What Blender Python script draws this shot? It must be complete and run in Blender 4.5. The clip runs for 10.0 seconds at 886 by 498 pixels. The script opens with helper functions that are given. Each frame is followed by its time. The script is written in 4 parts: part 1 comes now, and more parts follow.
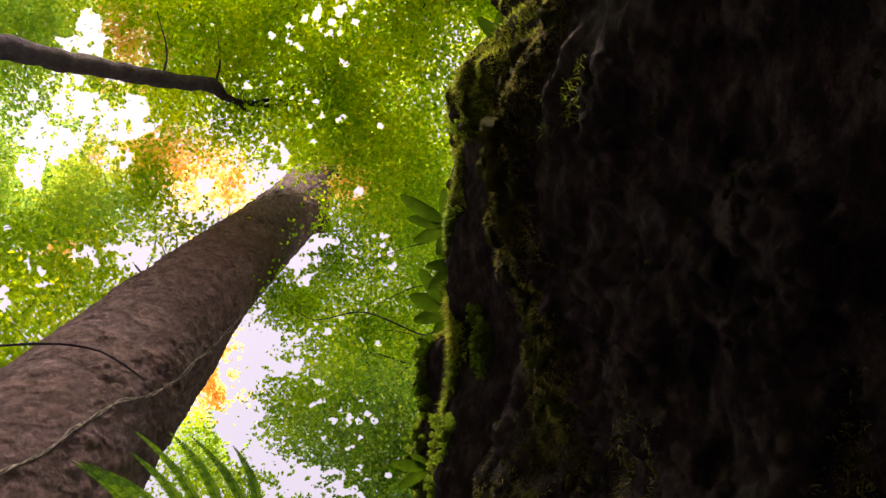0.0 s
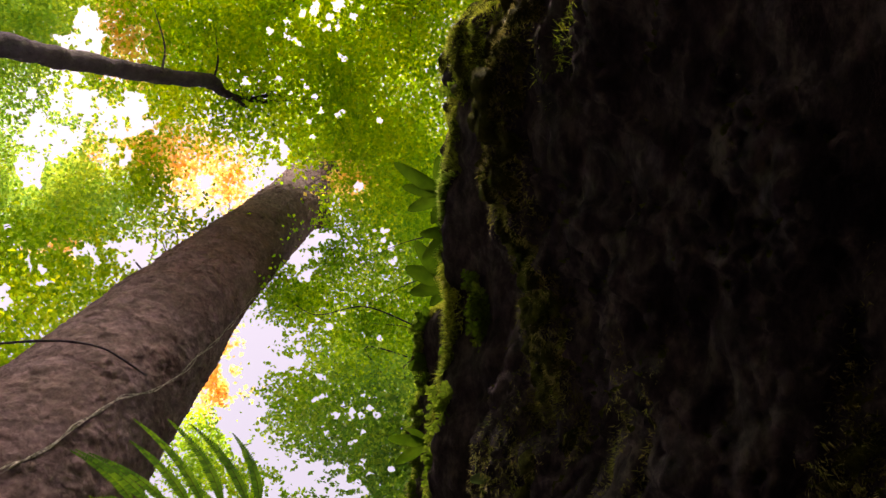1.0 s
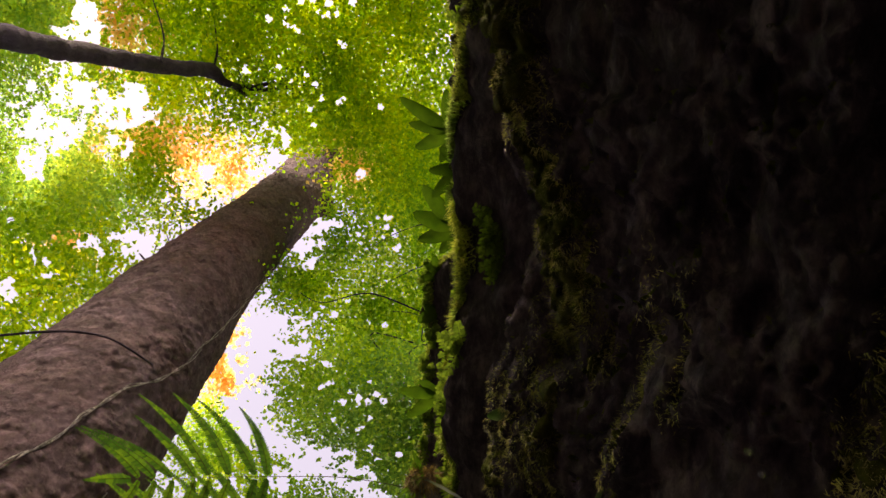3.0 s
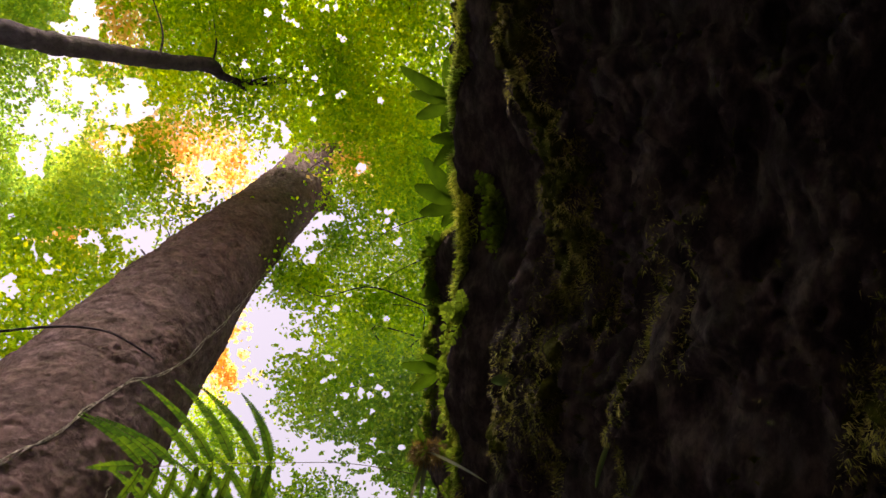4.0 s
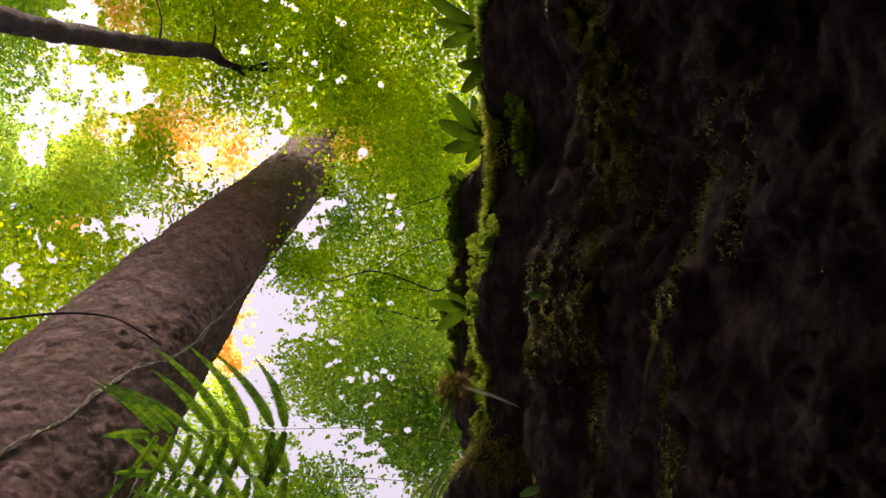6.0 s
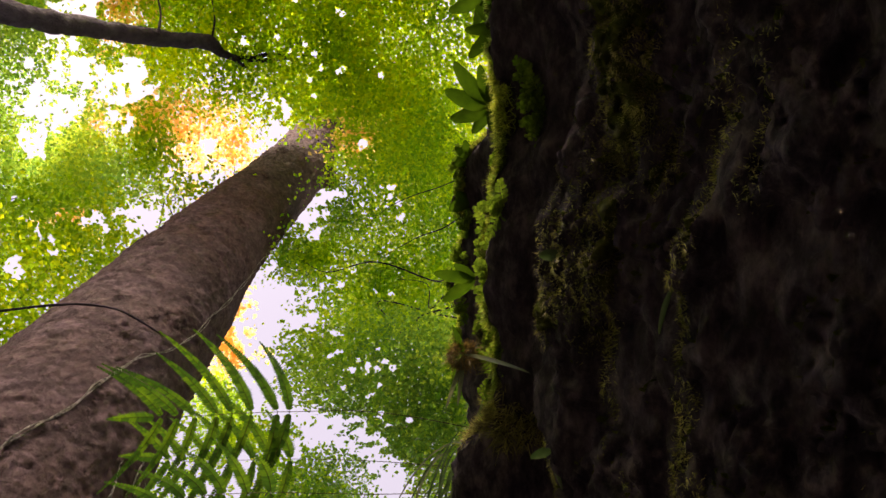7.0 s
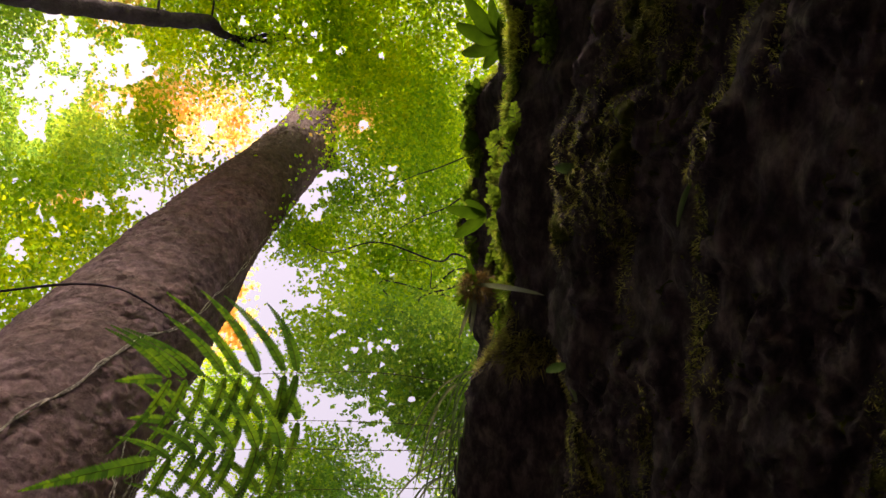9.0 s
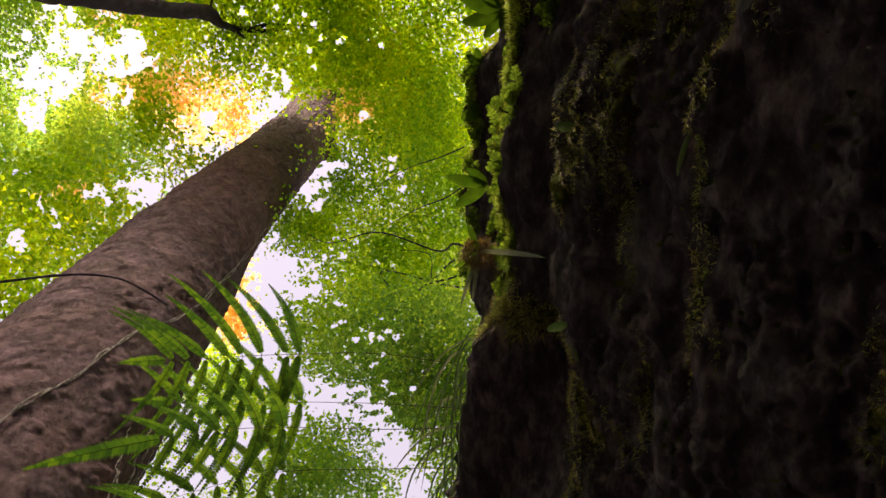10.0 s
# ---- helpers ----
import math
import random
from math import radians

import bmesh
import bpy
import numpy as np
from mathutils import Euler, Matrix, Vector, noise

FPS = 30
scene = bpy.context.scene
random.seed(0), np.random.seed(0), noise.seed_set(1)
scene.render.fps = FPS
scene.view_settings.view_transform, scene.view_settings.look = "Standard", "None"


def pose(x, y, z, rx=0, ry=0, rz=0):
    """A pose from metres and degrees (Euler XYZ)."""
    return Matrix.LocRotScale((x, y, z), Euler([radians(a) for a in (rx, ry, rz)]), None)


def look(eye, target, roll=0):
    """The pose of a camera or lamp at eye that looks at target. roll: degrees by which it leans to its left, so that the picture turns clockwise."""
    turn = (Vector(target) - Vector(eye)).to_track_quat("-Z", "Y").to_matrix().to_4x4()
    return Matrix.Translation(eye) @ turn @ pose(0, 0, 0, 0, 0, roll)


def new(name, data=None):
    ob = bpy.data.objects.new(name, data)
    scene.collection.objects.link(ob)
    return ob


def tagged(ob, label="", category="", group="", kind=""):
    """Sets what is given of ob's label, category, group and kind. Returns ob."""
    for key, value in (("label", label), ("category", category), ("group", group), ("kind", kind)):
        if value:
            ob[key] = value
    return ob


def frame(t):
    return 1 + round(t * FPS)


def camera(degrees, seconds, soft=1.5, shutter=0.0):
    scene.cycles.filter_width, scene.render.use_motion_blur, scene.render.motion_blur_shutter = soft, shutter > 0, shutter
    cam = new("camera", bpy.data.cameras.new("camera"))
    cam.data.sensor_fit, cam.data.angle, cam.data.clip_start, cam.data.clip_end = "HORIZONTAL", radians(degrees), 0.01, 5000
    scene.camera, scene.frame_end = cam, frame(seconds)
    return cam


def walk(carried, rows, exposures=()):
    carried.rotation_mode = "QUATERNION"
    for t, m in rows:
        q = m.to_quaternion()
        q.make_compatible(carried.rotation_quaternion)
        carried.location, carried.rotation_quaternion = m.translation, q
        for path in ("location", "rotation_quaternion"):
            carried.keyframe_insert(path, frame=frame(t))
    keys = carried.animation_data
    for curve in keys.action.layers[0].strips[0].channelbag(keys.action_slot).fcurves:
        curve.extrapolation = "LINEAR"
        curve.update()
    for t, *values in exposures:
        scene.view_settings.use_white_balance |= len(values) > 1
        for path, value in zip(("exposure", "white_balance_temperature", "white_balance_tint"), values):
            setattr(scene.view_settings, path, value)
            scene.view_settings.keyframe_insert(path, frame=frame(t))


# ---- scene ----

# ================= camera and its slide =================
cam = camera(60.0, 10.0, soft=1.5)
PATH = [
    (0, 0.0000, 0.0000, 0.2000, 169.120, 3.889, -0.747),
    (0.5, 0.0031, 0.0164, 0.2041, 168.988, 3.935, -0.405),
    (1, 0.0067, 0.0295, 0.2071, 168.798, 3.941, -0.119),
    (1.5, 0.0043, 0.0387, 0.2079, 168.598, 3.908, 0.163),
    (2, 0.0019, 0.0549, 0.2153, 168.389, 3.901, 0.350),
    (2.5, 0.0012, 0.0707, 0.2276, 168.179, 3.882, 0.627),
    (4, -0.0003, 0.1074, 0.2307, 167.569, 3.908, 1.347),
    (4.5, -0.0090, 0.1222, 0.2310, 167.370, 3.896, 1.542),
    (5, -0.0222, 0.1355, 0.2267, 167.109, 3.925, 1.833),
    (5.5, -0.0248, 0.1489, 0.2270, 166.868, 3.937, 1.971),
    (7, -0.0360, 0.1846, 0.2250, 165.982, 3.965, 2.373),
    (7.5, -0.0374, 0.1974, 0.2211, 165.706, 3.956, 2.362),
    (8, -0.0437, 0.2115, 0.2152, 165.375, 3.926, 2.403),
    (8.5, -0.0482, 0.2240, 0.2118, 165.071, 3.928, 2.506),
    (9, -0.0514, 0.2340, 0.2071, 164.725, 3.940, 2.587),
    (9.5, -0.0547, 0.2425, 0.2025, 164.423, 3.940, 2.687),
    (10, -0.0544, 0.2568, 0.1961, 164.080, 3.952, 2.794),
]
walk(cam, [(t, pose(x, y, z, rx, ry, rz)) for t, x, y, z, rx, ry, rz in PATH], exposures=[(0, 2.12, 8700, 18), (10, 2.12, 8700, 18)])

# ================= world and sun =================
SUN_DIR = Vector((-0.1, -0.65, 0.75)).normalized()
world = bpy.data.worlds.new("sky")
scene.world = world
world.use_nodes = True
wn = world.node_tree.nodes
sky = wn.new("ShaderNodeTexSky")
sky.sky_type = "NISHITA"
sky.sun_disc = False
sky.sun_elevation = math.asin(SUN_DIR.z)
sky.sun_rotation = math.atan2(SUN_DIR.x, SUN_DIR.y)
sky.air_density, sky.dust_density, sky.ozone_density = 1.0, 0.45, 0.5
wn["Background"].inputs["Strength"].default_value = 0.14
haze = wn.new("ShaderNodeMix")
haze.data_type, haze.blend_type = "RGBA", "MULTIPLY"
haze.inputs["Factor"].default_value = 1.0
haze.inputs["B"].default_value = (1.52, 1.02, 0.82, 1)
world.node_tree.links.new(sky.outputs["Color"], haze.inputs["A"])
world.node_tree.links.new(haze.outputs["Result"], wn["Background"].inputs["Color"])
sun = new("sun", bpy.data.lights.new("sun", "SUN"))
sun.data.energy, sun.data.angle, sun.data.color = 2.6, radians(12), (1.0, 0.93, 0.82)
sun.matrix_world = look(SUN_DIR * 60, (0, 0, 0))

# ================= numeric helpers =================
rng = np.random.default_rng(7)


def lattice(p, seed=0):
    """Smooth value noise in -1..1 at an array of points (n, 3)."""
    p = np.asarray(p, float)
    i = np.floor(p).astype(np.int64)
    f = p - i
    f = f * f * (3 - 2 * f)
    out = np.zeros(len(p))
    for dx in (0, 1):
        for dy in (0, 1):
            for dz in (0, 1):
                h = ((i[:, 0] + dx) * 374761393 + (i[:, 1] + dy) * 668265263 + (i[:, 2] + dz) * 2147483647 + seed * 1274126177) & 0xFFFFFFFF
                h = ((h ^ (h >> 13)) * 1274126177) & 0xFFFFFFFF
                h = (h ^ (h >> 16)) & 0xFFFFFF
                w = (f[:, 0] if dx else 1 - f[:, 0]) * (f[:, 1] if dy else 1 - f[:, 1]) * (f[:, 2] if dz else 1 - f[:, 2])
                out += w * (h / 0xFFFFFF * 2 - 1)
    return out


def fbm(p, octaves=4, seed=0, gain=0.5):
    p = np.asarray(p, float)
    out, a = np.zeros(len(p)), 1.0
    for k in range(octaves):
        out += a * lattice(p * 2.0 ** k + 17.3 * k, seed + k)
        a *= gain
    return out


def fast_mesh(name, verts, faces, smooth=False):
    """A mesh from an (n, 3) array and an (m, k) array of corner numbers."""
    verts, faces = np.asarray(verts, np.float32), np.asarray(faces, np.int32)
    me = bpy.data.meshes.new(name)
    m, k = faces.shape
    me.vertices.add(len(verts))
    me.vertices.foreach_set("co", verts.ravel())
    me.loops.add(m * k)
    me.loops.foreach_set("vertex_index", faces.ravel())
    me.polygons.add(m)
    me.polygons.foreach_set("loop_start", np.arange(0, m * k, k, dtype=np.int32))
    me.polygons.foreach_set("use_smooth", np.full(m, smooth, bool))
    me.update(calc_edges=True)
    me.validate()
    return me


def part_mesh(name, me, material, parent=None, label=""):
    me.materials.append(material)
    ob = new(name, me)
    if parent is not None:
        ob.parent = parent
    return tagged(ob, label)


def grid_faces(nu, nv, wrap=False):
    a = np.arange(nu * nv).reshape(nu, nv)
    b = np.roll(a, -1, axis=1) if wrap else a[:, 1:]
    lo = a if wrap else a[:, :-1]
    return np.stack([lo[:-1], b[:-1], b[1:], lo[1:]], -1).reshape(-1, 4)


def smooth_path(points, n):
    """n points along a Catmull-Rom curve through the given ones."""
    p = np.asarray(points, float)
    q = np.vstack([2 * p[0] - p[1], p, 2 * p[-1] - p[-2]])
    s = np.linspace(0, len(p) - 1 - 1e-9, n)
    i = s.astype(int)
    t = (s - i)[:, None]
    a, b, c, d = q[i], q[i + 1], q[i + 2], q[i + 3]
    return 0.5 * (2 * b + (c - a) * t + (2 * a - 5 * b + 4 * c - d) * t ** 2 + (3 * b - a - 3 * c + d) * t ** 3)


def tube_arrays(points, radii, sides=8, rough=0.0, seed=0, freq=3.0, n=None):
    """Vertices and faces of a bent, tapering round stem."""
    points = np.asarray(points, float)
    if n:
        radii = np.interp(np.linspace(0, 1, n), np.linspace(0, 1, len(radii)), radii)
        points = smooth_path(points, n)
    radii = np.asarray(radii, float)
    d = np.gradient(points, axis=0)
    d /= np.linalg.norm(d, axis=1)[:, None] + 1e-12
    ref = np.array([0.31, 0.22, 0.92]) if abs(d[:, 2]).mean() < 0.8 else np.array([0.95, 0.3, 0.05])
    s = np.cross(d, ref)
    s /= np.linalg.norm(s, axis=1)[:, None]
    u = np.cross(s, d)
    ang = np.linspace(0, 2 * np.pi, sides, endpoint=False)
    ring = s[:, None] * np.cos(ang)[None, :, None] + u[:, None] * np.sin(ang)[None, :, None]
    v = points[:, None] + ring * radii[:, None, None]
    if rough:
        q = v.reshape(-1, 3)
        k = 1 + rough * fbm(q * freq, 3, seed)
        v = points[:, None] + ring * (radii[:, None] * k.reshape(len(points), sides))[..., None]
    return v.reshape(-1, 3), grid_faces(len(points), sides, True)


def merge(pieces):
    vs, fs, off = [], [], 0
    for v, f in pieces:
        vs.append(v)
        fs.append(np.asarray(f) + off)
        off += len(v)
    return np.vstack(vs), np.vstack(fs)


# ================= materials =================
def material(name):
    m = bpy.data.materials.new(name)
    m.use_nodes = True
    nt = m.node_tree
    return m, nt, nt.nodes["Principled BSDF"]


def node(nt, kind, **inputs):
    n = nt.nodes.new("ShaderNode" + kind)
    for k, v in inputs.items():
        n.inputs[k.replace("_", " ")].default_value = v
    return n


def ramp(nt, source, stops):
    r = nt.nodes.new("ShaderNodeValToRGB")
    e = r.color_ramp.elements
    while len(e) < len(stops):
        e.new(0.5)
    for el, (p, c) in zip(e, stops):
        el.position, el.color = p, (*c, 1)
    nt.links.new(source, r.inputs["Fac"])
    return r


def bark_material(name, stops, scale, stretch, bump, rough=(0.7, 0.95), stain=(0.5, 0.5, 0.5), distance=0.03, gloss=0.3, plate=0.6, plate_scale=0.8, flake=0.0):
    m, nt, bsdf = material(name)
    bsdf.inputs["Specular IOR Level"].default_value = gloss
    co = nt.nodes.new("ShaderNodeTexCoord")
    mp = nt.nodes.new("ShaderNodeMapping")
    mp.inputs["Scale"].default_value = stretch
    nt.links.new(co.outputs["Object"], mp.inputs["Vector"])
    grain = node(nt, "TexNoise", Scale=scale, Detail=9.0, Roughness=0.68)
    plates = node(nt, "TexVoronoi", Scale=scale * plate_scale)
    plates.feature = "DISTANCE_TO_EDGE"
    patch = node(nt, "TexNoise", Scale=scale * 0.09, Detail=4.0)
    warp = nt.nodes.new("ShaderNodeVectorMath")
    warp.operation = "MULTIPLY_ADD"
    warp.inputs[1].default_value = (0.35, 0.35, 0.35)
    nt.links.new(mp.outputs[0], grain.inputs["Vector"])
    nt.links.new(grain.outputs["Color"], warp.inputs[0])
    nt.links.new(mp.outputs[0], warp.inputs[2])
    nt.links.new(warp.outputs[0], plates.inputs["Vector"])
    nt.links.new(co.outputs["Object"], patch.inputs["Vector"])
    base = ramp(nt, grain.outputs["Fac"], stops)
    mix = nt.nodes.new("ShaderNodeMix")
    mix.data_type, mix.blend_type = "RGBA", "MULTIPLY"
    tint = ramp(nt, patch.outputs["Fac"], [(0.35, stain), (0.62, (1, 1, 1))])
    mix.inputs["Factor"].default_value = 0.85
    nt.links.new(base.outputs["Color"], mix.inputs["A"])
    nt.links.new(tint.outputs["Color"], mix.inputs["B"])
    tone = mix
    if flake:
        cells = node(nt, "TexVoronoi", Scale=scale * plate_scale * 1.6)
        nt.links.new(warp.outputs[0], cells.inputs["Vector"])
        level = node(nt, "MapRange", To_Min=1 - flake, To_Max=1 + flake)
        nt.links.new(cells.outputs["Color"], level.inputs["Value"])
        tone = nt.nodes.new("ShaderNodeMix")
        tone.data_type, tone.blend_type = "RGBA", "MULTIPLY"
        tone.inputs["Factor"].default_value = 1.0
        nt.links.new(mix.outputs["Result"], tone.inputs["A"])
        nt.links.new(level.outputs[0], tone.inputs["B"])
    nt.links.new(tone.outputs["Result"], bsdf.inputs["Base Color"])
    edge = node(nt, "MapRange", From_Max=0.12)
    nt.links.new(plates.outputs["Distance"], edge.inputs["Value"])
    add = nt.nodes.new("ShaderNodeMath")
    add.operation = "MULTIPLY_ADD"
    add.inputs[1].default_value = plate
    nt.links.new(edge.outputs[0], add.inputs[0])
    nt.links.new(grain.outputs["Fac"], add.inputs[2])
    bp = node(nt, "Bump", Strength=bump, Distance=distance)
    nt.links.new(add.outputs[0], bp.inputs["Height"])
    nt.links.new(bp.outputs[0], bsdf.inputs["Normal"])
    rg = node(nt, "MapRange", From_Min=0.35, From_Max=0.65, To_Min=rough[0], To_Max=rough[1])
    nt.links.new(patch.outputs["Fac"], rg.inputs["Value"])
    nt.links.new(rg.outputs[0], bsdf.inputs["Roughness"])
    return m


def leaf_material(name, dark, mid, light, through_light=0.6, gloss=0.12, scale=0.7, glow=(2.15, 1.85, 1.0)):
    """Thin leaf: part of the light comes through it. Colour differs from leaf to leaf."""
    m, nt, bsdf = material(name)
    geo = nt.nodes.new("ShaderNodeNewGeometry")
    co = nt.nodes.new("ShaderNodeTexCoord")
    ns = node(nt, "TexNoise", Scale=scale, Detail=3.0)
    nt.links.new(co.outputs["Object"], ns.inputs["Vector"])
    sm = nt.nodes.new("ShaderNodeMath")
    sm.operation = "MULTIPLY_ADD"
    sm.inputs[1].default_value = 1.9
    sm.inputs[2].default_value = -0.8
    ad = nt.nodes.new("ShaderNodeMath")
    nt.links.new(ns.outputs["Fac"], sm.inputs[0])
    nt.links.new(sm.outputs[0], ad.inputs[0])
    own = nt.nodes.new("ShaderNodeMath")
    own.operation = "MULTIPLY"
    own.inputs[1].default_value = 0.7
    nt.links.new(geo.outputs["Random Per Island"], own.inputs[0])
    nt.links.new(own.outputs[0], ad.inputs[1])
    col = ramp(nt, ad.outputs[0], [(0.0, dark), (0.5, mid), (1.0, light)])
    nt.links.new(col.outputs["Color"], bsdf.inputs["Base Color"])
    bsdf.inputs["Roughness"].default_value = 0.5
    bsdf.inputs["Specular IOR Level"].default_value = gloss * 2
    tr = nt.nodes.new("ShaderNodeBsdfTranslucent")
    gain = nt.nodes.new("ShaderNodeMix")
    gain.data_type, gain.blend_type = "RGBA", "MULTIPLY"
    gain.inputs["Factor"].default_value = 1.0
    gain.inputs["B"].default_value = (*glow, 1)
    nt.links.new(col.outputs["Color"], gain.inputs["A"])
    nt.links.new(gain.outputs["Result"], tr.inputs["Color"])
    mx = nt.nodes.new("ShaderNodeMixShader")
    mx.inputs["Fac"].default_value = through_light
    nt.links.new(bsdf.outputs[0], mx.inputs[1])
    nt.links.new(tr.outputs[0], mx.inputs[2])
    nt.links.new(mx.outputs[0], nt.nodes["Material Output"].inputs["Surface"])
    return m


MAT_BARK = bark_material("red_brown_bark", [(0.3, (0.0446, 0.0294, 0.0446)), (0.5, (0.0872, 0.0578, 0.0801)), (0.7, (0.1338, 0.0933, 0.1237))], 12.0, (1, 1, 0.75), 0.8, stain=(0.66, 0.48, 0.46), plate=0.6, plate_scale=0.22, distance=0.05, gloss=0.12, flake=0.22)
MAT_CUSHION = bark_material("moss_cushion", [(0.3, (0.0192, 0.0264, 0.006)), (0.5, (0.066, 0.084, 0.0156)), (0.75, (0.156, 0.174, 0.042))], 110.0, (1, 1, 1), 1.0, rough=(0.85, 1.0), distance=0.006, gloss=0.1, stain=(0.6, 0.45, 0.35))
MAT_BARK_DARK = bark_material("dark_bark", [(0.25, (0.03, 0.024, 0.046)), (0.5, (0.058, 0.047, 0.082)), (0.8, (0.092, 0.078, 0.12))], 8.0, (1, 1, 0.5), 0.8, gloss=0.08)
MAT_LOG = bark_material("wet_rotten_bark", [(0.36, (0.0258, 0.0219, 0.0387)), (0.5, (0.0709, 0.0581, 0.0916)), (0.66, (0.1806, 0.1509, 0.2038))], 70.0, (1, 0.45, 1), 1.0, rough=(0.75, 0.98), distance=0.014, gloss=0.09, plate=0.25)
MAT_LIANA = bark_material("pale_liana_bark", [(0.36, (0.07, 0.06, 0.07)), (0.5, (0.3, 0.27, 0.3)), (0.64, (0.65, 0.6, 0.63))], 30.0, (1, 1, 0.6), 0.9)
MAT_STEM = bark_material("brown_stem", [(0.3, (0.03, 0.02, 0.012)), (0.7, (0.1, 0.07, 0.035))], 60.0, (1, 1, 1), 0.4, distance=0.004)
MAT_LITTER = bark_material("leaf_litter", [(0.25, (0.0468, 0.0363, 0.033)), (0.5, (0.11, 0.088, 0.0798)), (0.8, (0.198, 0.1595, 0.143))], 14.0, (1, 1, 1), 1.0, distance=0.03)
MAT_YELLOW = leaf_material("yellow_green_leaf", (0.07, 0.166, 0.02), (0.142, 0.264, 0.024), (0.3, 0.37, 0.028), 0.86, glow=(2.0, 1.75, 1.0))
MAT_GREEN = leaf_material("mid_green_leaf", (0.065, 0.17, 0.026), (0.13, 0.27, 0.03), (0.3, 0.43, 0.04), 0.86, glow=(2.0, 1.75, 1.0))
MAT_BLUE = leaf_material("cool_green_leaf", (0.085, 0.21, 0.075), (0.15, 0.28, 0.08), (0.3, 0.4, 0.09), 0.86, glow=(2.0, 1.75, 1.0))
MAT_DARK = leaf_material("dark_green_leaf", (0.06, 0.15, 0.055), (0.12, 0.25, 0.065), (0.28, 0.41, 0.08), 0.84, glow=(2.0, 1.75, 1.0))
MAT_ORANGE = leaf_material("orange_leaf", (0.82, 0.48, 0.19), (0.84, 0.56, 0.24), (0.82, 0.64, 0.24), 0.9, glow=(1.12, 1.12, 1.08))
MAT_FERN = leaf_material("fern_green", (0.012, 0.032, 0.009), (0.028, 0.066, 0.012), (0.075, 0.13, 0.016), 0.4, scale=9.0, glow=(1.5, 1.65, 1.0))
MAT_STRAP = leaf_material("strap_leaf_green", (0.016, 0.038, 0.006), (0.03, 0.064, 0.008), (0.05, 0.095, 0.012), 0.55, gloss=0.08, scale=60, glow=(1.5, 1.6, 0.9))
MAT_FILMY = leaf_material("bright_filmy_green", (0.032, 0.06, 0.012), (0.066, 0.112, 0.02), (0.12, 0.18, 0.032), 0.5, scale=80, glow=(1.7, 1.7, 1.0))
MAT_MOSS = leaf_material("moss_green", (0.035, 0.06, 0.016), (0.12, 0.165, 0.045), (0.26, 0.32, 0.1), 0.6, scale=25)
MAT_SPRAY = leaf_material("pale_moss_spray", (0.06, 0.11, 0.03), (0.16, 0.25, 0.075), (0.32, 0.42, 0.17), 0.6, scale=25, glow=(1.7, 1.7, 1.0))
MAT_MOSS_DULL = leaf_material("brown_olive_moss", (0.0562, 0.0562, 0.0225), (0.1562, 0.1562, 0.0625), (0.35, 0.325, 0.1562), 0.3, scale=25, glow=(1.2, 1.2, 1.0))
MAT_GREY = leaf_material("pale_grey_leaf_and_sheen", (0.055, 0.075, 0.07), (0.1, 0.13, 0.12), (0.17, 0.2, 0.19), 0.2, scale=90)
MAT_RIDGE = leaf_material("olive_moss", (0.0562, 0.0562, 0.0275), (0.1438, 0.135, 0.06), (0.275, 0.25, 0.125), 0.4, scale=25, glow=(1.4, 1.4, 1.0))
MAT_GRASS = leaf_material("glossy_grass", (0.015, 0.035, 0.012), (0.035, 0.07, 0.025), (0.1, 0.14, 0.08), 0.3, gloss=0.6, scale=90, glow=(1.2, 1.3, 1.0))
MAT_ROOT = leaf_material("red_brown_root", (0.05, 0.036, 0.022), (0.11, 0.08, 0.048), (0.2, 0.16, 0.09), 0.35, scale=90)


# ================= ground =================
def ground_height(x, y):
    """Hollow beside the log, rising gently under it and away from the clearing."""
    p = np.stack([x * 0.35, y * 0.35, np.zeros_like(x)], -1)
    h = 0.12 * fbm(p, 4, 3)
    return h * np.clip((np.hypot(x, y) - 0.4) / 3, 0, 1) + 0.34 * np.exp(-((x - 0.85) / 0.55) ** 2) * np.exp(-(y / 6.5) ** 2)


def build_ground():
    a = np.concatenate([-np.geomspace(900, 6, 26), np.linspace(-5.5, 5.5, 120), np.geomspace(6, 900, 26)])
    x, y = np.meshgrid(a, a, indexing="ij")
    x, y = x.ravel(), y.ravel()
    v = np.stack([x, y, ground_height(x, y)], -1)
    ob = part_mesh("ground", fast_mesh("ground", v, grid_faces(len(a), len(a))[:, ::-1], True), MAT_LITTER)
    tagged(ob, "dark forest floor covered in brown leaf litter", "ground", kind="structure")


build_ground()

# ================= fallen mossy log =================
LOG_X, LOG_Z, LOG_R = 0.785, 1.0, 0.70
# how far the log's lip and its upper crest draw back along its length
SHOULDER_Y = [-0.4, -0.11, -0.08, -0.05, -0.035, 0.0, 0.05, 0.09, 0.12, 0.16, 0.2, 0.25, 0.31, 0.4, 0.5, 0.55, 0.6, 0.64, 0.71, 0.78, 1.0]
SHOULDER_X = [0.05, 0.045, 0.042, 0.03, 0.014, 0.008, -0.002, 0.003, 0.009, 0.009, 0.013, 0.012, 0.0, -0.006, -0.004, 0.006, 0.018, 0.015, 0.0, -0.02, -0.03]
CREST_Y = [-0.4, -0.11, -0.08, -0.05, 0.0, 0.22, 0.27, 0.29, 0.4, 0.48, 0.52, 1.0]
CREST_X = [0.05, 0.045, 0.042, 0.02, 0.0, 0.02, 0.012, 0.008, 0.009, 0.0, -0.004, 0.0]


